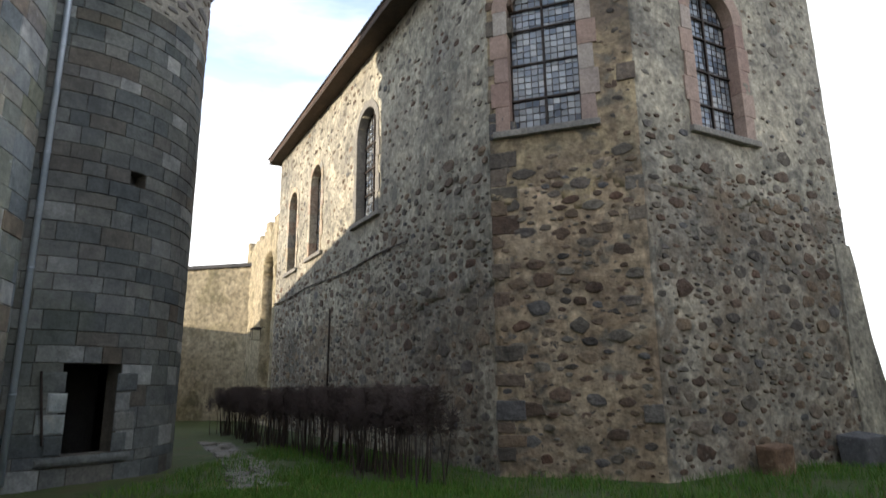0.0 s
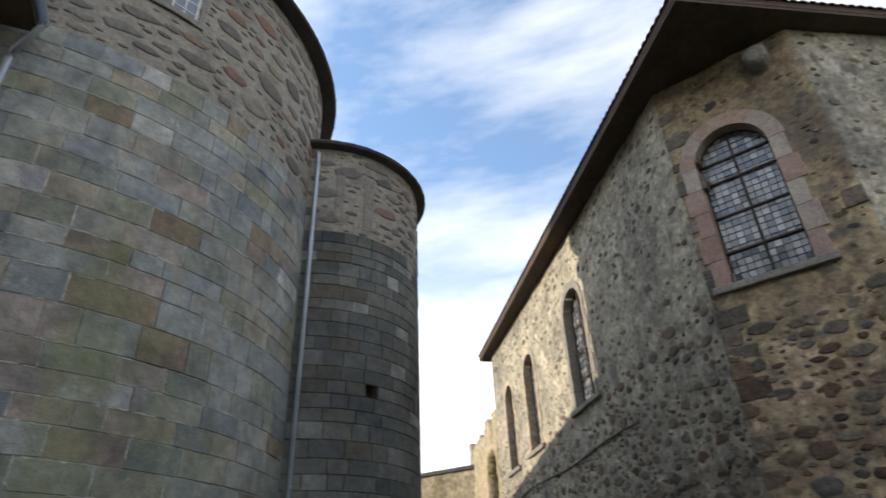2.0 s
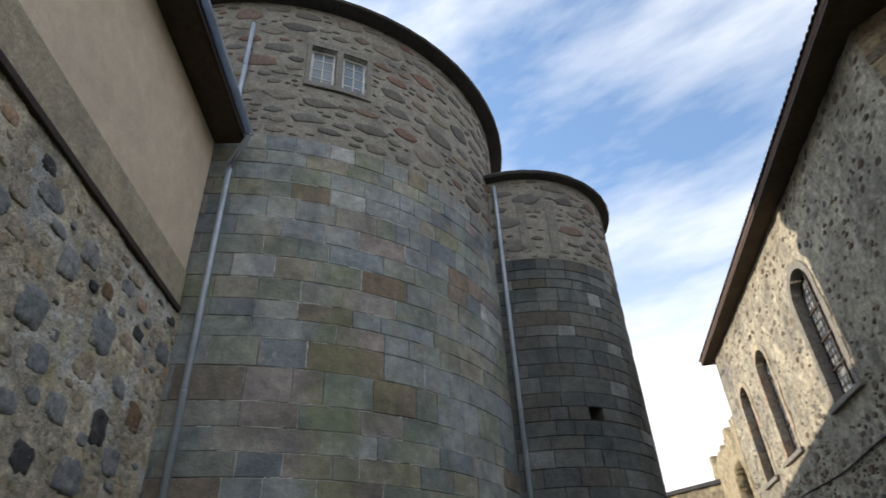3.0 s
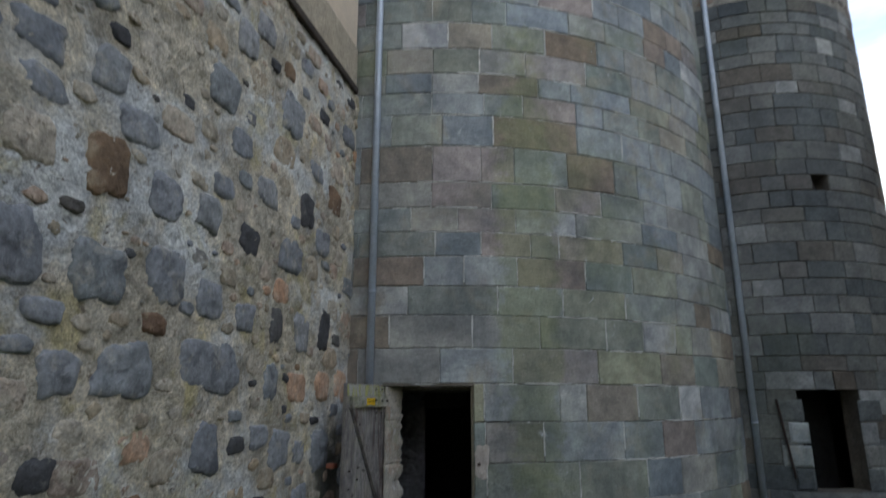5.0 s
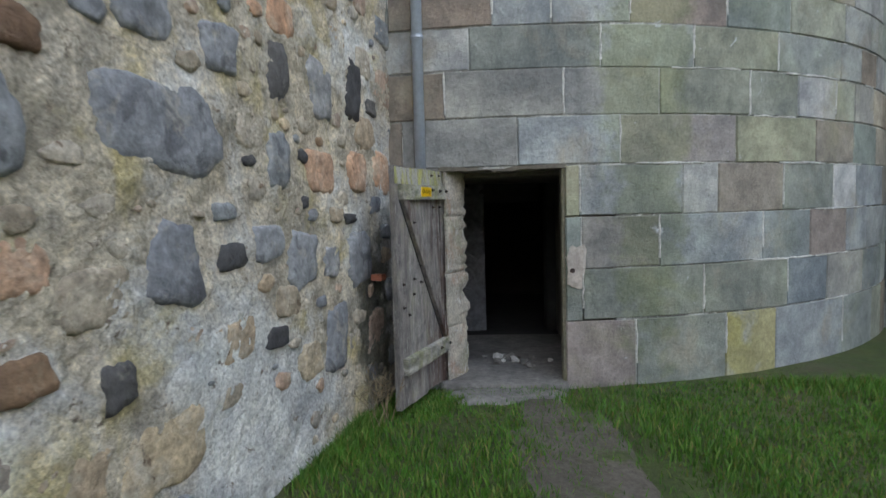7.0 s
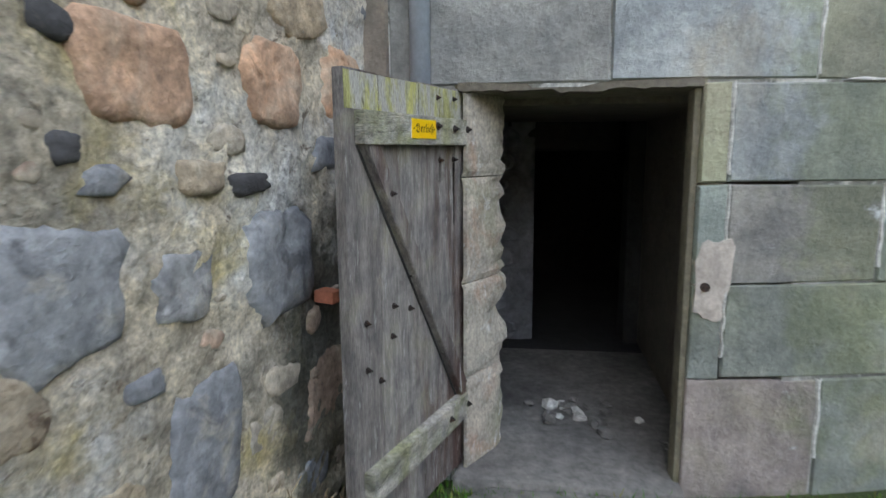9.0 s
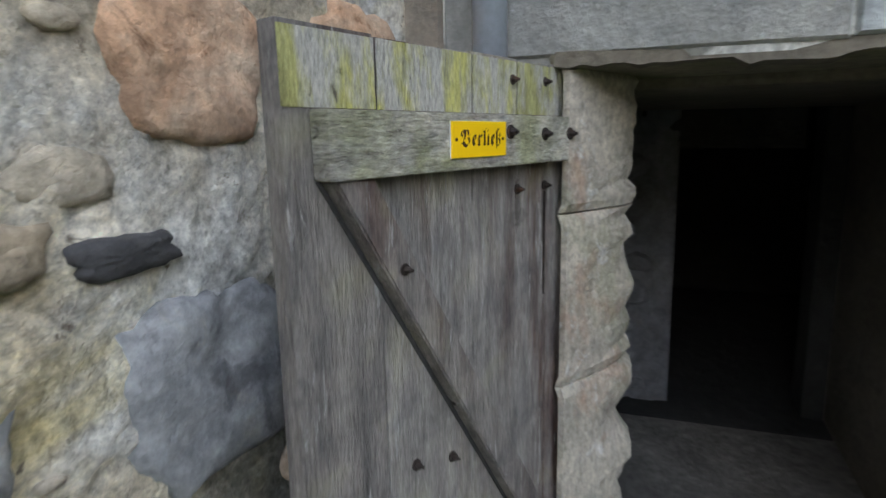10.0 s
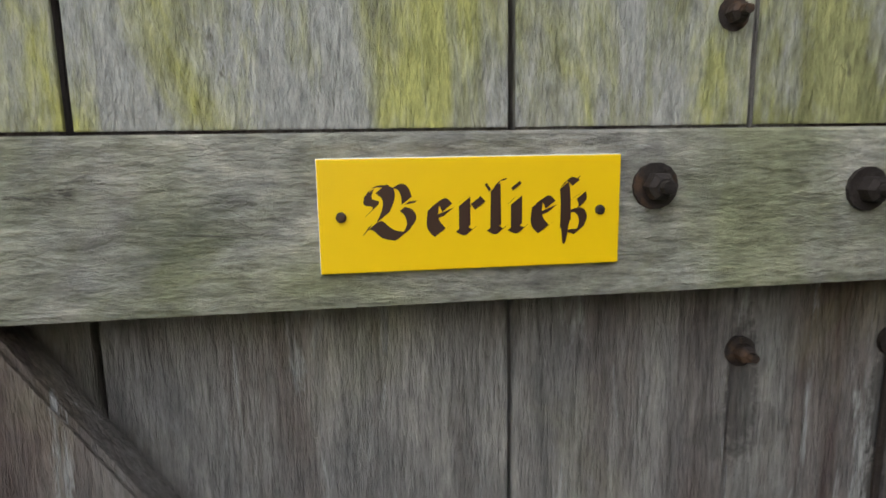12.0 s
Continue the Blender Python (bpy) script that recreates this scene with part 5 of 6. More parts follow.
WINS = {1: (F1, 0.41, 1.74, 6.15, 9.38), 2: (F2, 1.66, 2.96, 6.19, 9.43), 3: (F3, 8.98, 10.38, 6.03, 9.35), 4: (F3, 4.5, 5.65, 5.88, 9.13), 5: (F3, 1.72, 2.80, 5.78, 8.93)}
chapel = empty("wall_chapel", "tall chapel walls of weathered brown and grey rubble in flaking render", "wall", "structure")
stone_sets = []
for idx, (f, u_end, near_limit) in {1: (F1, LEN1, 150), 2: (F2, LEN2, 130), 3: (F3, LEN3, 0)}.items():
    holes = [arch(u0, u1, z0, zt, 0.14) for g, u0, u1, z0, zt in WINS.values() if g is f]
    keep = [arch(u0, u1, z0 - 0.15, zt, 0.36) for g, u0, u1, z0, zt in WINS.values() if g is f]
    step = 0.1 if idx < 3 else 0.14
    line = (lambda k: lambda u: 4.9 + 0.8 * noise.noise((u * 0.55, k, 1)) + 0.35 * noise.noise((u * 2.2, k, 2)) - (1.6 if k == 3 else 0))(idx)
    rough_sheet("render", f, 0, u_end, 2.4, TOP, step, 0.035, holes + [lambda u, z, q=line: z < q(u)], CHAPEL_BROWN if idx == 1 else CHAPEL_RENDER, chapel, 0.9, idx * 3)
    rough_sheet("rubble_bed", f, 0, u_end, -0.5, 6.5, step, 0.035, [lambda u, z, q=line: z > q(u) + step * 1.6] + holes, CHAPEL_BED if idx == 1 else CHAPEL_BED_GREY, chapel, 0.88, idx * 3 + 50, "exposed rubble bedding where the render has fallen")
    r4 = random.Random(40 + idx)
    st = scatter(0.05, u_end - 0.05, 0.0, 6.3, [(0.26, 0.52, 0.12), (0.15, 0.28, 0.6), (0.07, 0.16, 0.9)], int(u_end * 6 * 75), keep, r4, -0.004)
    st += scatter(0.05, u_end - 0.05, 6.3, TOP - 0.1, [(0.2, 0.36, 0.10), (0.12, 0.24, 0.5), (0.06, 0.14, 0.6)], int(u_end * 5 * 36), keep, r4, 0.02)
    st.sort(key=lambda q: q[1] - q[2] * 12)
    bits = []
    for i, (u, z, w, h) in enumerate(st):
        if r4.random() > (0.96 if z < 5.2 + 1.6 * noise.noise((u * 0.5, z * 0.5, 3)) else 0.55):
            continue
        g = stone_geometry(f, u, z, w, h * 0.82, r4, (0.013 + w * 0.012) if z < 6 else 0.007 + w * 0.01, 9, 0.06)
        if i < near_limit:
            mesh_object("stone", *g, CHAPEL_STONE, chapel)
        else:
            bits.append(g)
    joined("stones", bits, CHAPEL_STONE, chapel, "brown and grey rubble stones", False)
bm = bmesh.new()
prof = [(LEN2 - 0.5, 4.3), (LEN2 + 0.02, 4.3), (LEN2 + 0.35, 2.4), (LEN2 + 0.95, -0.3), (LEN2 - 0.5, -0.3)]
fr = [bm.verts.new(F2.p(u, 0.05, z)) for u, z in prof]
bk_ = [bm.verts.new(F2.p(u, -0.9, z)) for u, z in prof]
bm.faces.new(fr), bm.faces.new(bk_)
for k in range(5):
    bm.faces.new((fr[k], fr[(k + 1) % 5], bk_[(k + 1) % 5], bk_[k]))
bmesh.ops.subdivide_edges(bm, edges=list(bm.edges), cuts=3, use_grid_fill=True)
for v in bm.verts:
    v.co += Vector((noise.noise(v.co * 2), noise.noise(v.co * 2 + Vector((7, 0, 0))), 0)) * 0.05
part("battered_foot", bm, CHAPEL_RENDER, chapel, "battered masonry foot of the corner")
# quoins of the two corners
for f, u, s in ((F1, 0.0, 1), (F1, LEN1, -1)):
    z = 0.2
    k = 0
    while z < 10.8:
        h = rnd.uniform(0.2, 0.38)
        w = 0.5 if k % 2 else 0.3
        if rnd.random() < (0.8 if s > 0 and z < 7 else 0.2):
            box_part("quoin", f, *(sorted((u - s * 0.02, u + s * w))), -0.2, 0.022, z, z + h - 0.02, CHAPEL_STONE, chapel, 0.02, 0.012, k)
        z += h
        k += 1
# back walls close the chapel
bk = empty("wall_chapel_back", "plain rear walls closing the chapel", "wall", "structure")
e2 = F2.p(LEN2, 0, 0)
FB = Face(e2.x, e2.y, A2 + 90)
rough_sheet("render", FB, 0, 18, -0.5, TOP, 0.5, 0.03, [], CHAPEL_RENDER, bk, 0.9, 15)
box_part("end_wall", F3, -0.02, 0.6, -7.4, -0.02, -0.5, TOP, CHAPEL_RENDER, bk, 0.01)


def church_window(f, u0, u1, z0, zt, cols, rows, bars, single, label, depth=0.24, wd=0.30, face=None):
    ob = empty("arched_window", label, "window", "", "chapel windows")
    r, uc = (u1 - u0) / 2, (u0 + u1) / 2
    zs = zt - r
    stone = face or PINKSTONE
    # dressed stones of the jambs and the arch
    nb = 5
    hgt = (zs - z0) / nb
    for side in (-1, 1):
        for k in range(nb):
            a, b = uc + side * r, uc + side * (r + wd + (0.06 if k % 2 else -0.02))
            box_part("jamb_stone", f, min(a, b), max(a, b), -0.1 - depth, 0.03, z0 + k * hgt + 0.003, z0 + (k + 1) * hgt - 0.003, stone, ob, 0.012, 0.003, k + 7 * side)
    na = 7
    for k in range(na):
        bm = bmesh.new()
        lo, hi = [], []
        for d, lst in ((-0.1 - depth, lo), (0.03, hi)):
            for rr, rev in ((r, 0), (r + wd, 1)):
                aa = [math.pi * (k + t) / na + (0.004 if t == 0 else -0.004 if t == 1 else 0) for t in (0, 0.33, 0.67, 1)]
                for a in (aa[::-1] if rev else aa):
                    lst.append(bm.verts.new(f.p(uc + rr * math.cos(a), d, zs + rr * math.sin(a))))
        bm.faces.new(lo), bm.faces.new(hi[::-1])
        for i in range(8):
            bm.faces.new((lo[i], lo[(i + 1) % 8], hi[(i + 1) % 8], hi[i]))
        part("arch_stone", bm, stone, ob)
    box_part("window_sill", f, u0 - 0.33, u1 + 0.33, -0.1 - depth, 0.10, z0 - 0.13, z0, SILLSTONE, ob, 0.02, 0.004, 3, "long grey stone sill")
    inside = arch(u0, u1, z0, zt, -0.01)
    g = f.p(0, -depth, 0)
    pw, phh = (u1 - u0) / cols, (zt - z0) / rows
    r5 = random.Random(int(u0 * 100))
    bits = []
    for j in range(rows):
        for i in range(cols):
            u, z = u0 + (i + 0.5) * pw, z0 + (j + 0.5) * phh
            if not inside(u, z):
                continue
            tu, tz = r5.uniform(-0.035, 0.035), r5.uniform(-0.03, 0.03)
            vs = [f.p(u + a * pw * 0.5, -depth + a * tu * pw + b * tz * phh + dd, z + b * phh * 0.5) for dd in (0.0, -0.004) for a, b in ((-1, -1), (1, -1), (1, 1), (-1, 1))]
            geo = (vs, [(0, 1, 2, 3), (7, 6, 5, 4), (0, 4, 5, 1), (1, 5, 6, 2), (2, 6, 7, 3), (3, 7, 4, 0)])
            if single:
                mesh_object("pane", *geo, LEADGLASS, ob)
            else:
                bits.append(geo)
    if bits:
        joined("panes", bits, LEADGLASS, ob, "small leaded panes")
    bm = bmesh.new()
    def run(ua, za, ub, zb, rr, d):
        if abs(ua - ub) + abs(za - zb) > 0.02:
            tube(bm, [f.p(ua, d, za), f.p(ub, d, zb)], rr, 5)
    def span(z):
        h = r if z <= zs else math.sqrt(max(0.0, r * r - (z - zs) ** 2))
        return uc - h, uc + h
    for i in range(1, cols):
        u = u0 + i * pw
        run(u, z0, u, zs + math.sqrt(max(0, r * r - (u - uc) ** 2)), 0.007, -depth + 0.006)
    for j in range(1, rows):
        z = z0 + j * phh
        a, b = span(z)
        run(a, z, b, z, 0.007, -depth + 0.006)
    part("leading", bm, IRON, ob, "thin dark lead cames")
    for z in bars:
        a, b = span(z)
        box_part("iron_bar", f, a, b, -depth + 0.005, -depth + 0.045, z - 0.022, z + 0.022, IRON, ob, 0.004)
    box_part("iron_mullion", f, uc - 0.025, uc + 0.025, -depth + 0.005, -depth + 0.05, z0, zt - 0.005, IRON, ob, 0.004)
    bm = bmesh.new()
    pts = [f.p(u0 + 0.015, -depth, z0 + 0.01), f.p(u0 + 0.015, -depth, zs)] + [f.p(uc - (r - 0.015) * math.cos(math.pi * k / 14), -depth, zs + (r - 0.015) * math.sin(math.pi * k / 14)) for k in range(1, 14)] + [f.p(u1 - 0.015, -depth, zs), f.p(u1 - 0.015, -depth, z0 + 0.01)]
    tube(bm, pts, 0.02, 6)
    part("window_frame", bm, IRON, ob)
    return ob


church_window(*WINS[1], 10, 24, (6.85, 7.6, 8.35, 8.8), True, "tall round-arched leaded window in a pink sandstone surround")
church_window(*WINS[2], 9, 24, (6.85, 7.6, 8.35, 8.8), True, "tall round-arched leaded window in a pink sandstone surround")
for k in (3, 4, 5):
    church_window(*WINS[k], 6, 18, (6.85, 7.6, 8.35), False, "narrow round-arched leaded window in the nave wall", 0.26, 0.2, SILLSTONE if k == 3 else TANSTONE)

# the roof with a square projecting corner over the chamfered wall
roof = empty("chapel_roof", "chapel roof of old clay tiles with a deep dark boarded eave", "roof", "structure")
OV = 0.42
def meet(fa, fb, d):
    pa, pb = fa.p(0, d, 0), fb.p(0, d, 0)
    det = fa.t.x * -fb.t.y + fb.t.x * fa.t.y
    w = pb - pa
    s = (w.x * -fb.t.y + fb.t.x * w.y) / det
    return pa + fa.t * s
def up(p, z):
    return Vector((p.x, p.y, z))
EZ = TOP + 0.02
inner_d = -5.0
ec, ic = meet(F3, F2, OV) - F2.t * 0.24, meet(F3, F2, inner_d)
ef, fi = F3.p(-0.5, OV, 0), F3.p(-0.5, inner_d, 0)
er, ri = F2.p(LEN2 + 0.2, OV, 0), F2.p(LEN2 + 0.2, inner_d, 0)
for name, a, b, c, d in (("left_slope", ef, ec, ic, fi), ("end_slope", ec, er, ri, ic)):
    bm = bmesh.new()
    lo = [bm.verts.new(up(p, z)) for p, z in ((a, EZ), (b, EZ), (c, EZ + 4.6), (d, EZ + 4.6))]
    hi = [bm.verts.new(up(p, z + 0.14)) for p, z in ((a, EZ), (b, EZ), (c, EZ + 4.6), (d, EZ + 4.6))]
    bm.faces.new(lo[::-1]), bm.faces.new(hi)
    for k in range(4):
        bm.faces.new((lo[k], lo[(k + 1) % 4], hi[(k + 1) % 4], hi[k]))
    part("slope", bm, TILE, roof)
bm = bmesh.new()
wc = meet(F3, F2, 0.0)
for a, b, c, d in ((ef, ec, meet(F3, F2, -0.9), F3.p(-0.5, -0.9, 0)), (ec, er, F2.p(LEN2 + 0.2, -0.9, 0), meet(F3, F2, -0.9))):
    lo = [bm.verts.new(up(p, EZ - 0.10)) for p in (a, b, c, d)]
    hi = [bm.verts.new(up(p, EZ - 0.03)) for p in (a, b, c, d)]
    bm.faces.new(lo[::-1]), bm.faces.new(hi)
    for k in range(4):
        bm.faces.new((lo[k], lo[(k + 1) % 4], hi[(k + 1) % 4], hi[k]))
part("soffit", bm, SOFFIT, roof, "dark brown eave boards")
def tile_geometry(p, along, inward):
    r, vs, n = 0.095, [], 6
    for s, (din, dz) in enumerate(((-0.05, 0.10), (0.38, 0.45))):
        for rr in (r, r - 0.018):
            for k in range(n + 1):
                a = math.pi * k / n
                vs.append(p + along * rr * math.cos(a) + inward * din + Vector((0, 0, EZ + dz + rr * math.sin(a) * 0.8)))
    m = n + 1
    fs = [(k, k + 1, 2 * m + k + 1, 2 * m + k) for k in range(n)] + [(m + k + 1, m + k, 3 * m + k, 3 * m + k + 1) for k in range(n)] + [(k + 1, k, m + k, m + k + 1) for k in range(n)]
    return vs, fs
for a, b, inward in ((ef, ec, -F3.n), (ec, er, -F2.n)):
    n_t = int((b - a).length / 0.2)
    for k in range(n_t + 1):
        mesh_object("tile", *tile_geometry(a + (b - a) * (k / n_t), (b - a).normalized(), inward), TILE, roof)
# the stone corbel under the corner of the eave
bm = bmesh.new()
tube(bm, [F1.p(LEN1 - 0.62, -0.1, 10.42), F1.p(LEN1 - 0.62, 0.34, 10.40), F1.p(LEN1 - 0.62, 0.42, 10.38)], [0.21, 0.21, 0.15], 12)
slab(bm, F1, LEN1 - 0.85, LEN1 - 0.42, -0.1, 0.2, 10.52, 10.75, 0.02)
tagged(part("stone_corbel", bm, SILLSTONE), "mossy grey stone corbel roll under the eave corner", "corbel")
# lightning cable and thin pole along the nave wall
bm = bmesh.new()
tube(bm, [F3.p(u, 0.04, 4.78 - 0.05 * math.sin(u)) for u in np.linspace(0, LEN3 - 3.5, 24)], 0.02, 6)
tagged(part("wall_cable", bm, IRON), "thin dark cable sagging along the nave wall", "cable")
bm = bmesh.new()
tube(bm, [F3.p(7.2, 0.12, 0), F3.p(7.2, 0.10, 3.77)], 0.03, 8)
tagged(part("wall_pole", bm, IRON), "thin dark metal pole against the nave wall", "pole")

# ---------------------------------------------------------------- the ruined gate wall and the far wall
gate = empty("wall_gate", "sunlit ruined wall with a tall round arch beyond the nave", "wall", "structure")
G0, G1 = -5.9, 0.0
def ragged(u, z):
    return z > 8.5 + 0.8 * noise.noise((u * 1.3, 0, 5)) + 0.10 * u
garch = arch(-2.3, -0.45, 0.0, 7.35)
rough_sheet("masonry", F3, G0, -0.03, -0.4, 9.0, 0.15, 0.05, [garch, ragged], FARWALL, gate, 0.8, 31)
far = empty("wall_far", "shaded tan courtyard wall with grass on its crown", "wall", "structure")
FF = Face(-16.0, 29.5, -10.0)
rough_sheet("masonry", FF, -14, 9.0, -0.4, 7.25, 0.3, 0.06, [], FARWALL, far, 0.7, 37)
box_part("coping", FF, -14, 9.0, -0.8, 0.08, 7.25, 7.42, SLATE, far, 0.02, 0.02, 3)
# unseen wall, added so that its sloping top throws the nave wall's shadow edge
shadow_caster = empty("wall_shadow_caster", "unseen plain wall added behind the towers to shade the nave wall", "wall", "structure")
mesh_object("wing_wall", [(x, y, z) for x in (-20.0, -14.0) for y, zt in ((9.0, 10.7), (30.0, 4.3)) for z in (-0.3, zt)],
            [(4, 6, 7, 5), (0, 1, 3, 2), (0, 4, 5, 1), (2, 3, 7, 6), (1, 5, 7, 3), (0, 2, 6, 4)], FARWALL, shadow_caster)
# plain unseen walls behind the camera, added to close off low sky light
sky_block = empty("wall_sky_block", "unseen plain wall added behind the camera to block low sky light", "wall", "structure")
for cx, cy, turn, length in ((15.0, -9.0, 180.0, 14.0), (15.8, 16.0, -90.0, 25.8)):
    box_part("court_wall", Face(cx, cy, turn), 0.0, length, -0.8, 0.0, -0.4, 7.5, FARWALL, sky_block, 0.01)

# the lantern by the arch
lp = F3.p(-1.15, 0.45, 3.55)
lantern = empty("wall_lantern", "old square metal lantern hanging beside the arch", "lantern")
LAF = Face(lp.x, lp.y, A3)
box_part("glass_box", LAF, -0.16, 0.16, -0.16, 0.16, 3.4, 3.8, LAMPGLASS, lantern, 0.01)
for u in (-0.17, 0.15):
    for d in (-0.17, 0.15):
        box_part("corner_bar", LAF, u, u + 0.02, d, d + 0.02, 3.38, 3.82, IRON, lantern, 0.002)
box_part("cap", LAF, -0.2, 0.2, -0.2, 0.2, 3.82, 3.9, IRON, lantern, 0.03)
box_part("bracket", LAF, -0.015, 0.015, -0.36, 0.0, 3.92, 3.95, IRON, lantern, 0.003)

# ---------------------------------------------------------------- hedge, path, grass
hedge = empty("hedge", "clipped bare brown winter hedge beside the chapel wall", "hedge")
r6 = random.Random(77)
ha, hb = Vector((-7.4, 21.2, 0)), Vector((0.95, 9.4, 0))
along = (hb - ha).normalized()
side = Vector((-along.y, along.x, 0))
def twig(bm_v, bm_f, p, q, r):
    k = len(bm_v)
    ax = (q - p).normalized()
    a = ax.cross(Vector((0.3, 0.5, 0.8))).normalized()
    b = ax.cross(a)
    for i in range(3):
        t = 2.0944 * i
        bm_v.append(p + (a * math.cos(t) + b * math.sin(t)) * r)
    bm_v.append(q)
    bm_f.extend([(k, k + 1, k + 3), (k + 1, k + 2, k + 3), (k + 2, k, k + 3)])
v1, f1, v2, f2 = [], [], [], []
ln = (hb - ha).length
for k in range(210):
    s = r6.uniform(0, ln)
    p = ha + along * s + side * r6.gauss(0, 0.22)
    top = p + along * r6.uniform(-0.25, 0.25) + side * r6.uniform(-0.15, 0.15) + Vector((0, 0, r6.uniform(0.95, 1.5)))
    twig(v1, f1, p + Vector((0, 0, -0.08)), top, r6.uniform(0.012, 0.03))
    for _ in range(110):
        t = r6.uniform(0.62, 1.0) ** 0.8
        st = p.lerp(top, t)
        d = Vector((r6.gauss(0, 0.2), r6.gauss(0, 0.2), r6.gauss(0.08, 0.16)))
        en = st + d
        en.z = min(en.z, 1.50 + 0.07 * noise.noise((en.x, en.y, 0)) + r6.uniform(-0.04, 0.03))
        twig(v2, f2, st, en, r6.uniform(0.004, 0.009))
ob = mesh_object("stem", v1, f1, TWIG, hedge)
ob["kind"] = "stuff"
ob = mesh_object("brushwood", v2, f2, TWIG, hedge)
ob["kind"] = "stuff"

path = empty("garden_path", "narrow path of worn irregular paving stones in the turf", "path", "structure")
for k in range(60):
    t = k / 59
    c = Vector((-2.0 - 3.2 * t - 0.8 * t * t, 9.6 + 7.5 * t, 0))
    for j in range(2):
        x, y = c.x + (j - 0.5) * 0.45 + r6.uniform(-0.08, 0.08), c.y + r6.uniform(-0.05, 0.05)
        pf = Face(x, y, r6.uniform(0, 90))
        g = ground_height(x, y)
        box_part("paving_stone", pf, -0.17, 0.17, -0.12, 0.12, g - 0.08, g + 0.018, PAVE, path, 0.02, 0.03, k * 3 + j)


def grass(name, count, region, hmin, hmax, seed, label):
    r7 = random.Random(seed)
    vs, fs = [], []
    while len(fs) < count:
        x, y, dens = region(r7)
        if r7.random() > dens * (0.55 + 0.9 * noise.noise((x * 1.1, y * 1.1, 4))):
            continue
        g = ground_height(x, y) - 0.01
        h = r7.uniform(hmin, hmax) * (0.7 + 0.5 * noise.noise((x * 0.9, y * 0.9, 9)))
        a = r7.uniform(0, 6.28)
        dx, dy = math.cos(a) * 0.005, math.sin(a) * 0.005
        lx, ly = r7.gauss(0, 0.35) * h, r7.gauss(0, 0.35) * h
        k = len(vs)
        vs += [(x - dx, y - dy, g), (x + dx, y + dy, g), (x + lx * 0.4 - dx * 0.7, y + ly * 0.4 - dy * 0.7, g + h * 0.6), (x + lx * 0.4 + dx * 0.7, y + ly * 0.4 + dy * 0.7, g + h * 0.6), (x + lx, y + ly, g + h)]
        fs += [(k, k + 1, k + 3, k + 2), (k + 2, k + 3, k + 4)]
    return tagged(mesh_object(name, vs, fs, GRASS), label, "grass", kind="stuff")


def lawn(r7):
    u, v = r7.uniform(-0.2, 10.5), r7.uniform(-1.2, 4.4)
    x, y = -6.6 + u * 0.55 + v * 0.75, 2.2 + u * 0.78 - v * 0.35
    a = math.hypot(x - T1[0], y - T1[1])
    if a < R1 + 0.05 or math.hypot(x - T2[0], y - T2[1]) < R2 + 0.05 or (x + 4.27) * WF.n.x + (y - 0.16) * WF.n.y < 0.05:
        return x, y, 0
    e = ((x + 4.6) * 0.88 - (y - 3.2) * 0.47) / 1.5, ((x + 4.6) * 0.47 + (y - 3.2) * 0.88) / 0.5
    q = e[0] ** 2 + e[1] ** 2 + 1.5 * noise.noise((x * 1.9, y * 1.9, 5))
    return x, y, min(1.0, max(0.3, q - 0.1))


grass("lawn_grass", 200000, lawn, 0.035, 0.12, 21, "short uneven green grass before the tower")
def verge(r7):
    x, y = r7.uniform(-4, 12), r7.uniform(6.5, 16)
    if (Vector((x, y, 0)) - F1.o).dot(F1.n) < 0.1 and (Vector((x, y, 0)) - F2.o).dot(F2.n) < 0.1 and (Vector((x, y, 0)) - F3.o).dot(F3.n) < 0.1:
        return x, y, 0
    return x, y, 0.9
grass("verge_grass", 70000, verge, 0.08, 0.24, 22, "rough green grass at the chapel's foot")
def door_tuft(r7):
    p = DF.p(-0.62 + r7.gauss(0, 0.16), 0.55 + r7.gauss(0, 0.16), 0)
    return p.x, p.y, 1.0


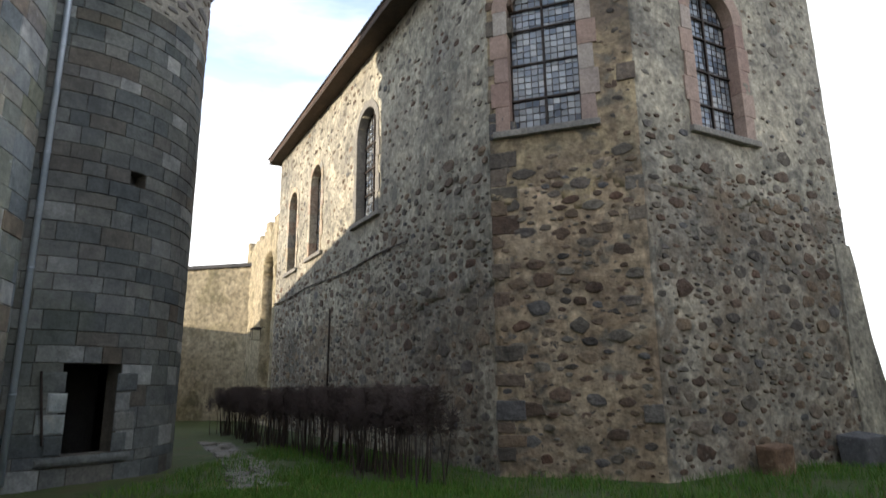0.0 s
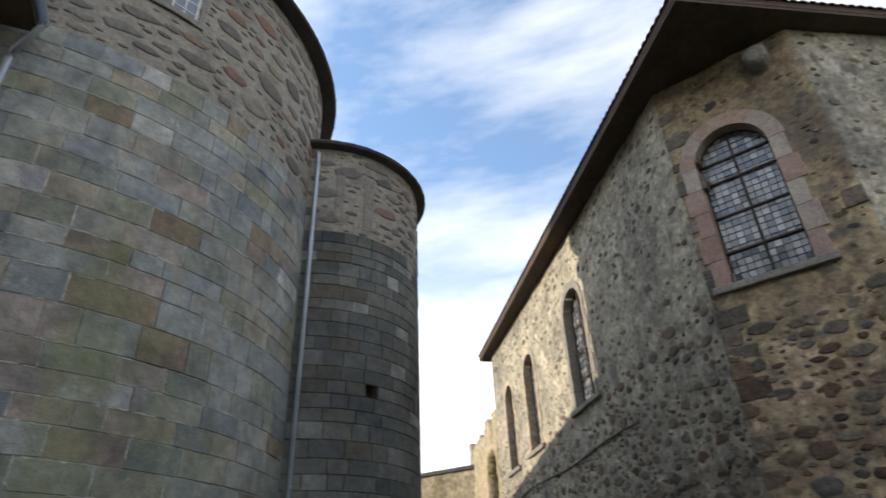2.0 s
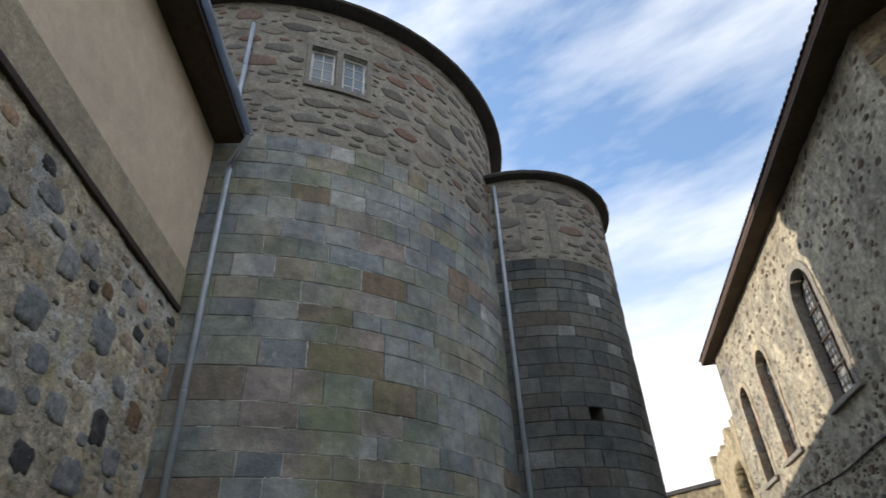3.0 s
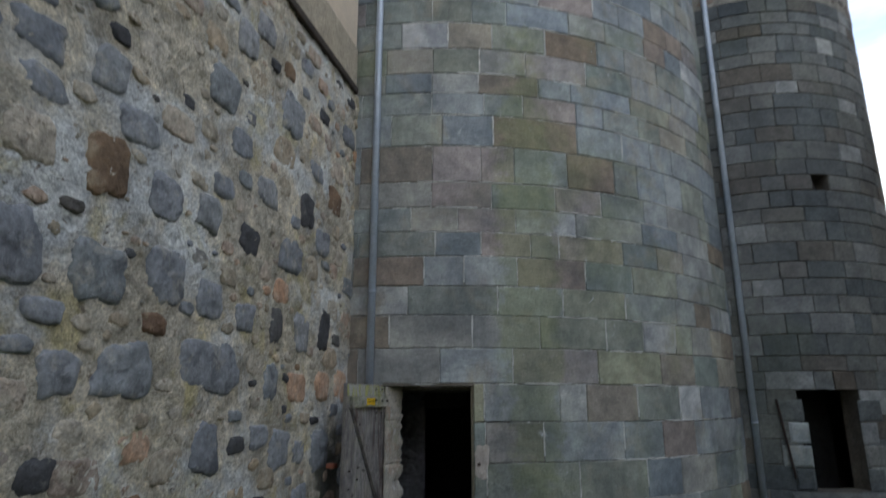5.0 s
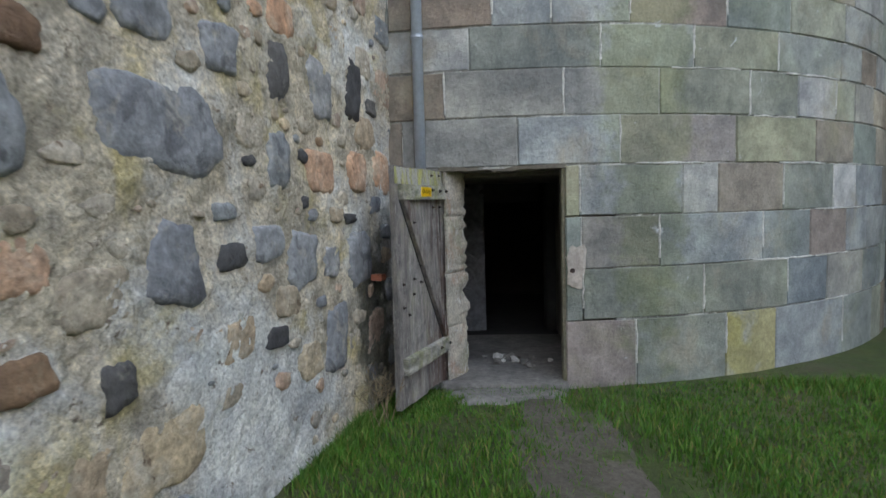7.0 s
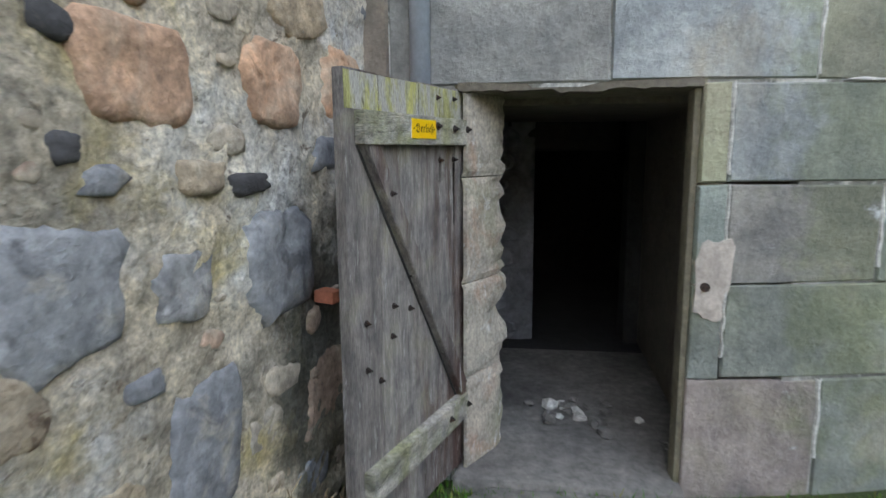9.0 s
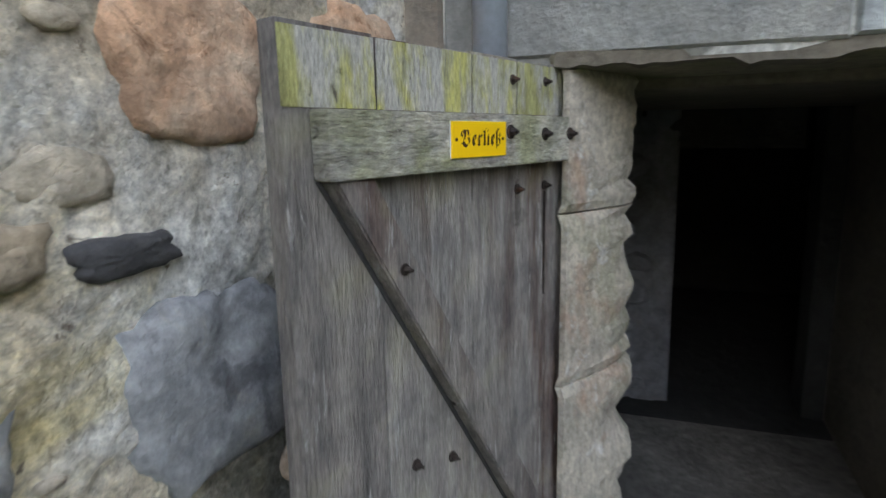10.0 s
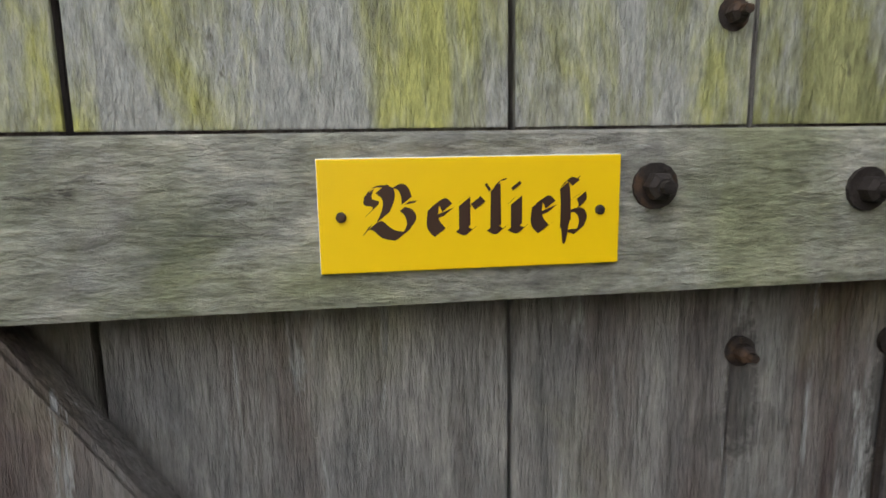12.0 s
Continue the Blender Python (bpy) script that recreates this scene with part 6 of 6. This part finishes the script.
grass("door_grass", 2600, door_tuft, 0.05, 0.13, 25, "tuft of green grass before the threshold")


def wall_strip(r7):
    p = WF.p(r7.uniform(-0.5, 3.3), 0.04 + abs(r7.gauss(0, 0.10)), 0)
    return p.x, p.y, 1.0


grass("wall_grass", 9000, wall_strip, 0.06, 0.16, 26, "longer grass along the foot of the rubble wall")
weed = empty("dry_weed", "dry brown weed stalks at the wall's foot", "weed")
r10 = random.Random(91)
for k in range(16):
    base = WF.p(2.95 + r10.gauss(0, 0.10), 0.14 + abs(r10.gauss(0, 0.07)), -0.03)
    head = base + Vector((r10.gauss(0, 0.09), r10.gauss(0, 0.09), r10.uniform(0.18, 0.42)))
    bm = bmesh.new()
    bend = base.lerp(head, 0.6) + Vector((r10.gauss(0, 0.02), r10.gauss(0, 0.02), 0.03))
    tube(bm, [base, bend, head], [0.003, 0.0025, 0.001], 4)
    for _ in range(5):
        p = bend.lerp(head, r10.random())
        tube(bm, [p, p + Vector((r10.gauss(0, 0.035), r10.gauss(0, 0.035), r10.uniform(0.01, 0.05)))], [0.002, 0.0035], 4)
    part("stalk", bm, DRYWEED, weed)
# fallen blocks at the chapel's foot
for k, (u, w, h, mt) in enumerate(((1.9, 0.5, 0.42, BROWNSTONE), (4.3, 0.7, 0.5, DARKSTONE))):
    tagged(box_part("fallen_block", F2, u, u + w, 0.12, 0.12 + w * 0.7, -0.08, h, mt, None, 0.05, 0.05, k), "rough brown stone block lying in the grass", "stone block")

# ---------------------------------------------------------------- the towers' blocks
place_pieces(blocks_1, "block", ASHLAR, tower_1, 300, lambda q: q[2] + abs(q[1] + 25) * 0.12, "upper ashlar blocks")
joined("pointing", pointing_1, POINTING, tower_1, "pale lime pointing in the joints")
joined("rubble_course", rubble_1, RUBBLE_BROWN, tower_1, "brown rubble below the eave")
place_pieces(blocks_2, "block", ASHLAR_DARK, tower_2, 300, lambda q: q[2], "upper dark ashlar blocks")
joined("rubble_course", rubble_2, RUBBLE_BROWN, tower_2, "brown rubble below the eave")
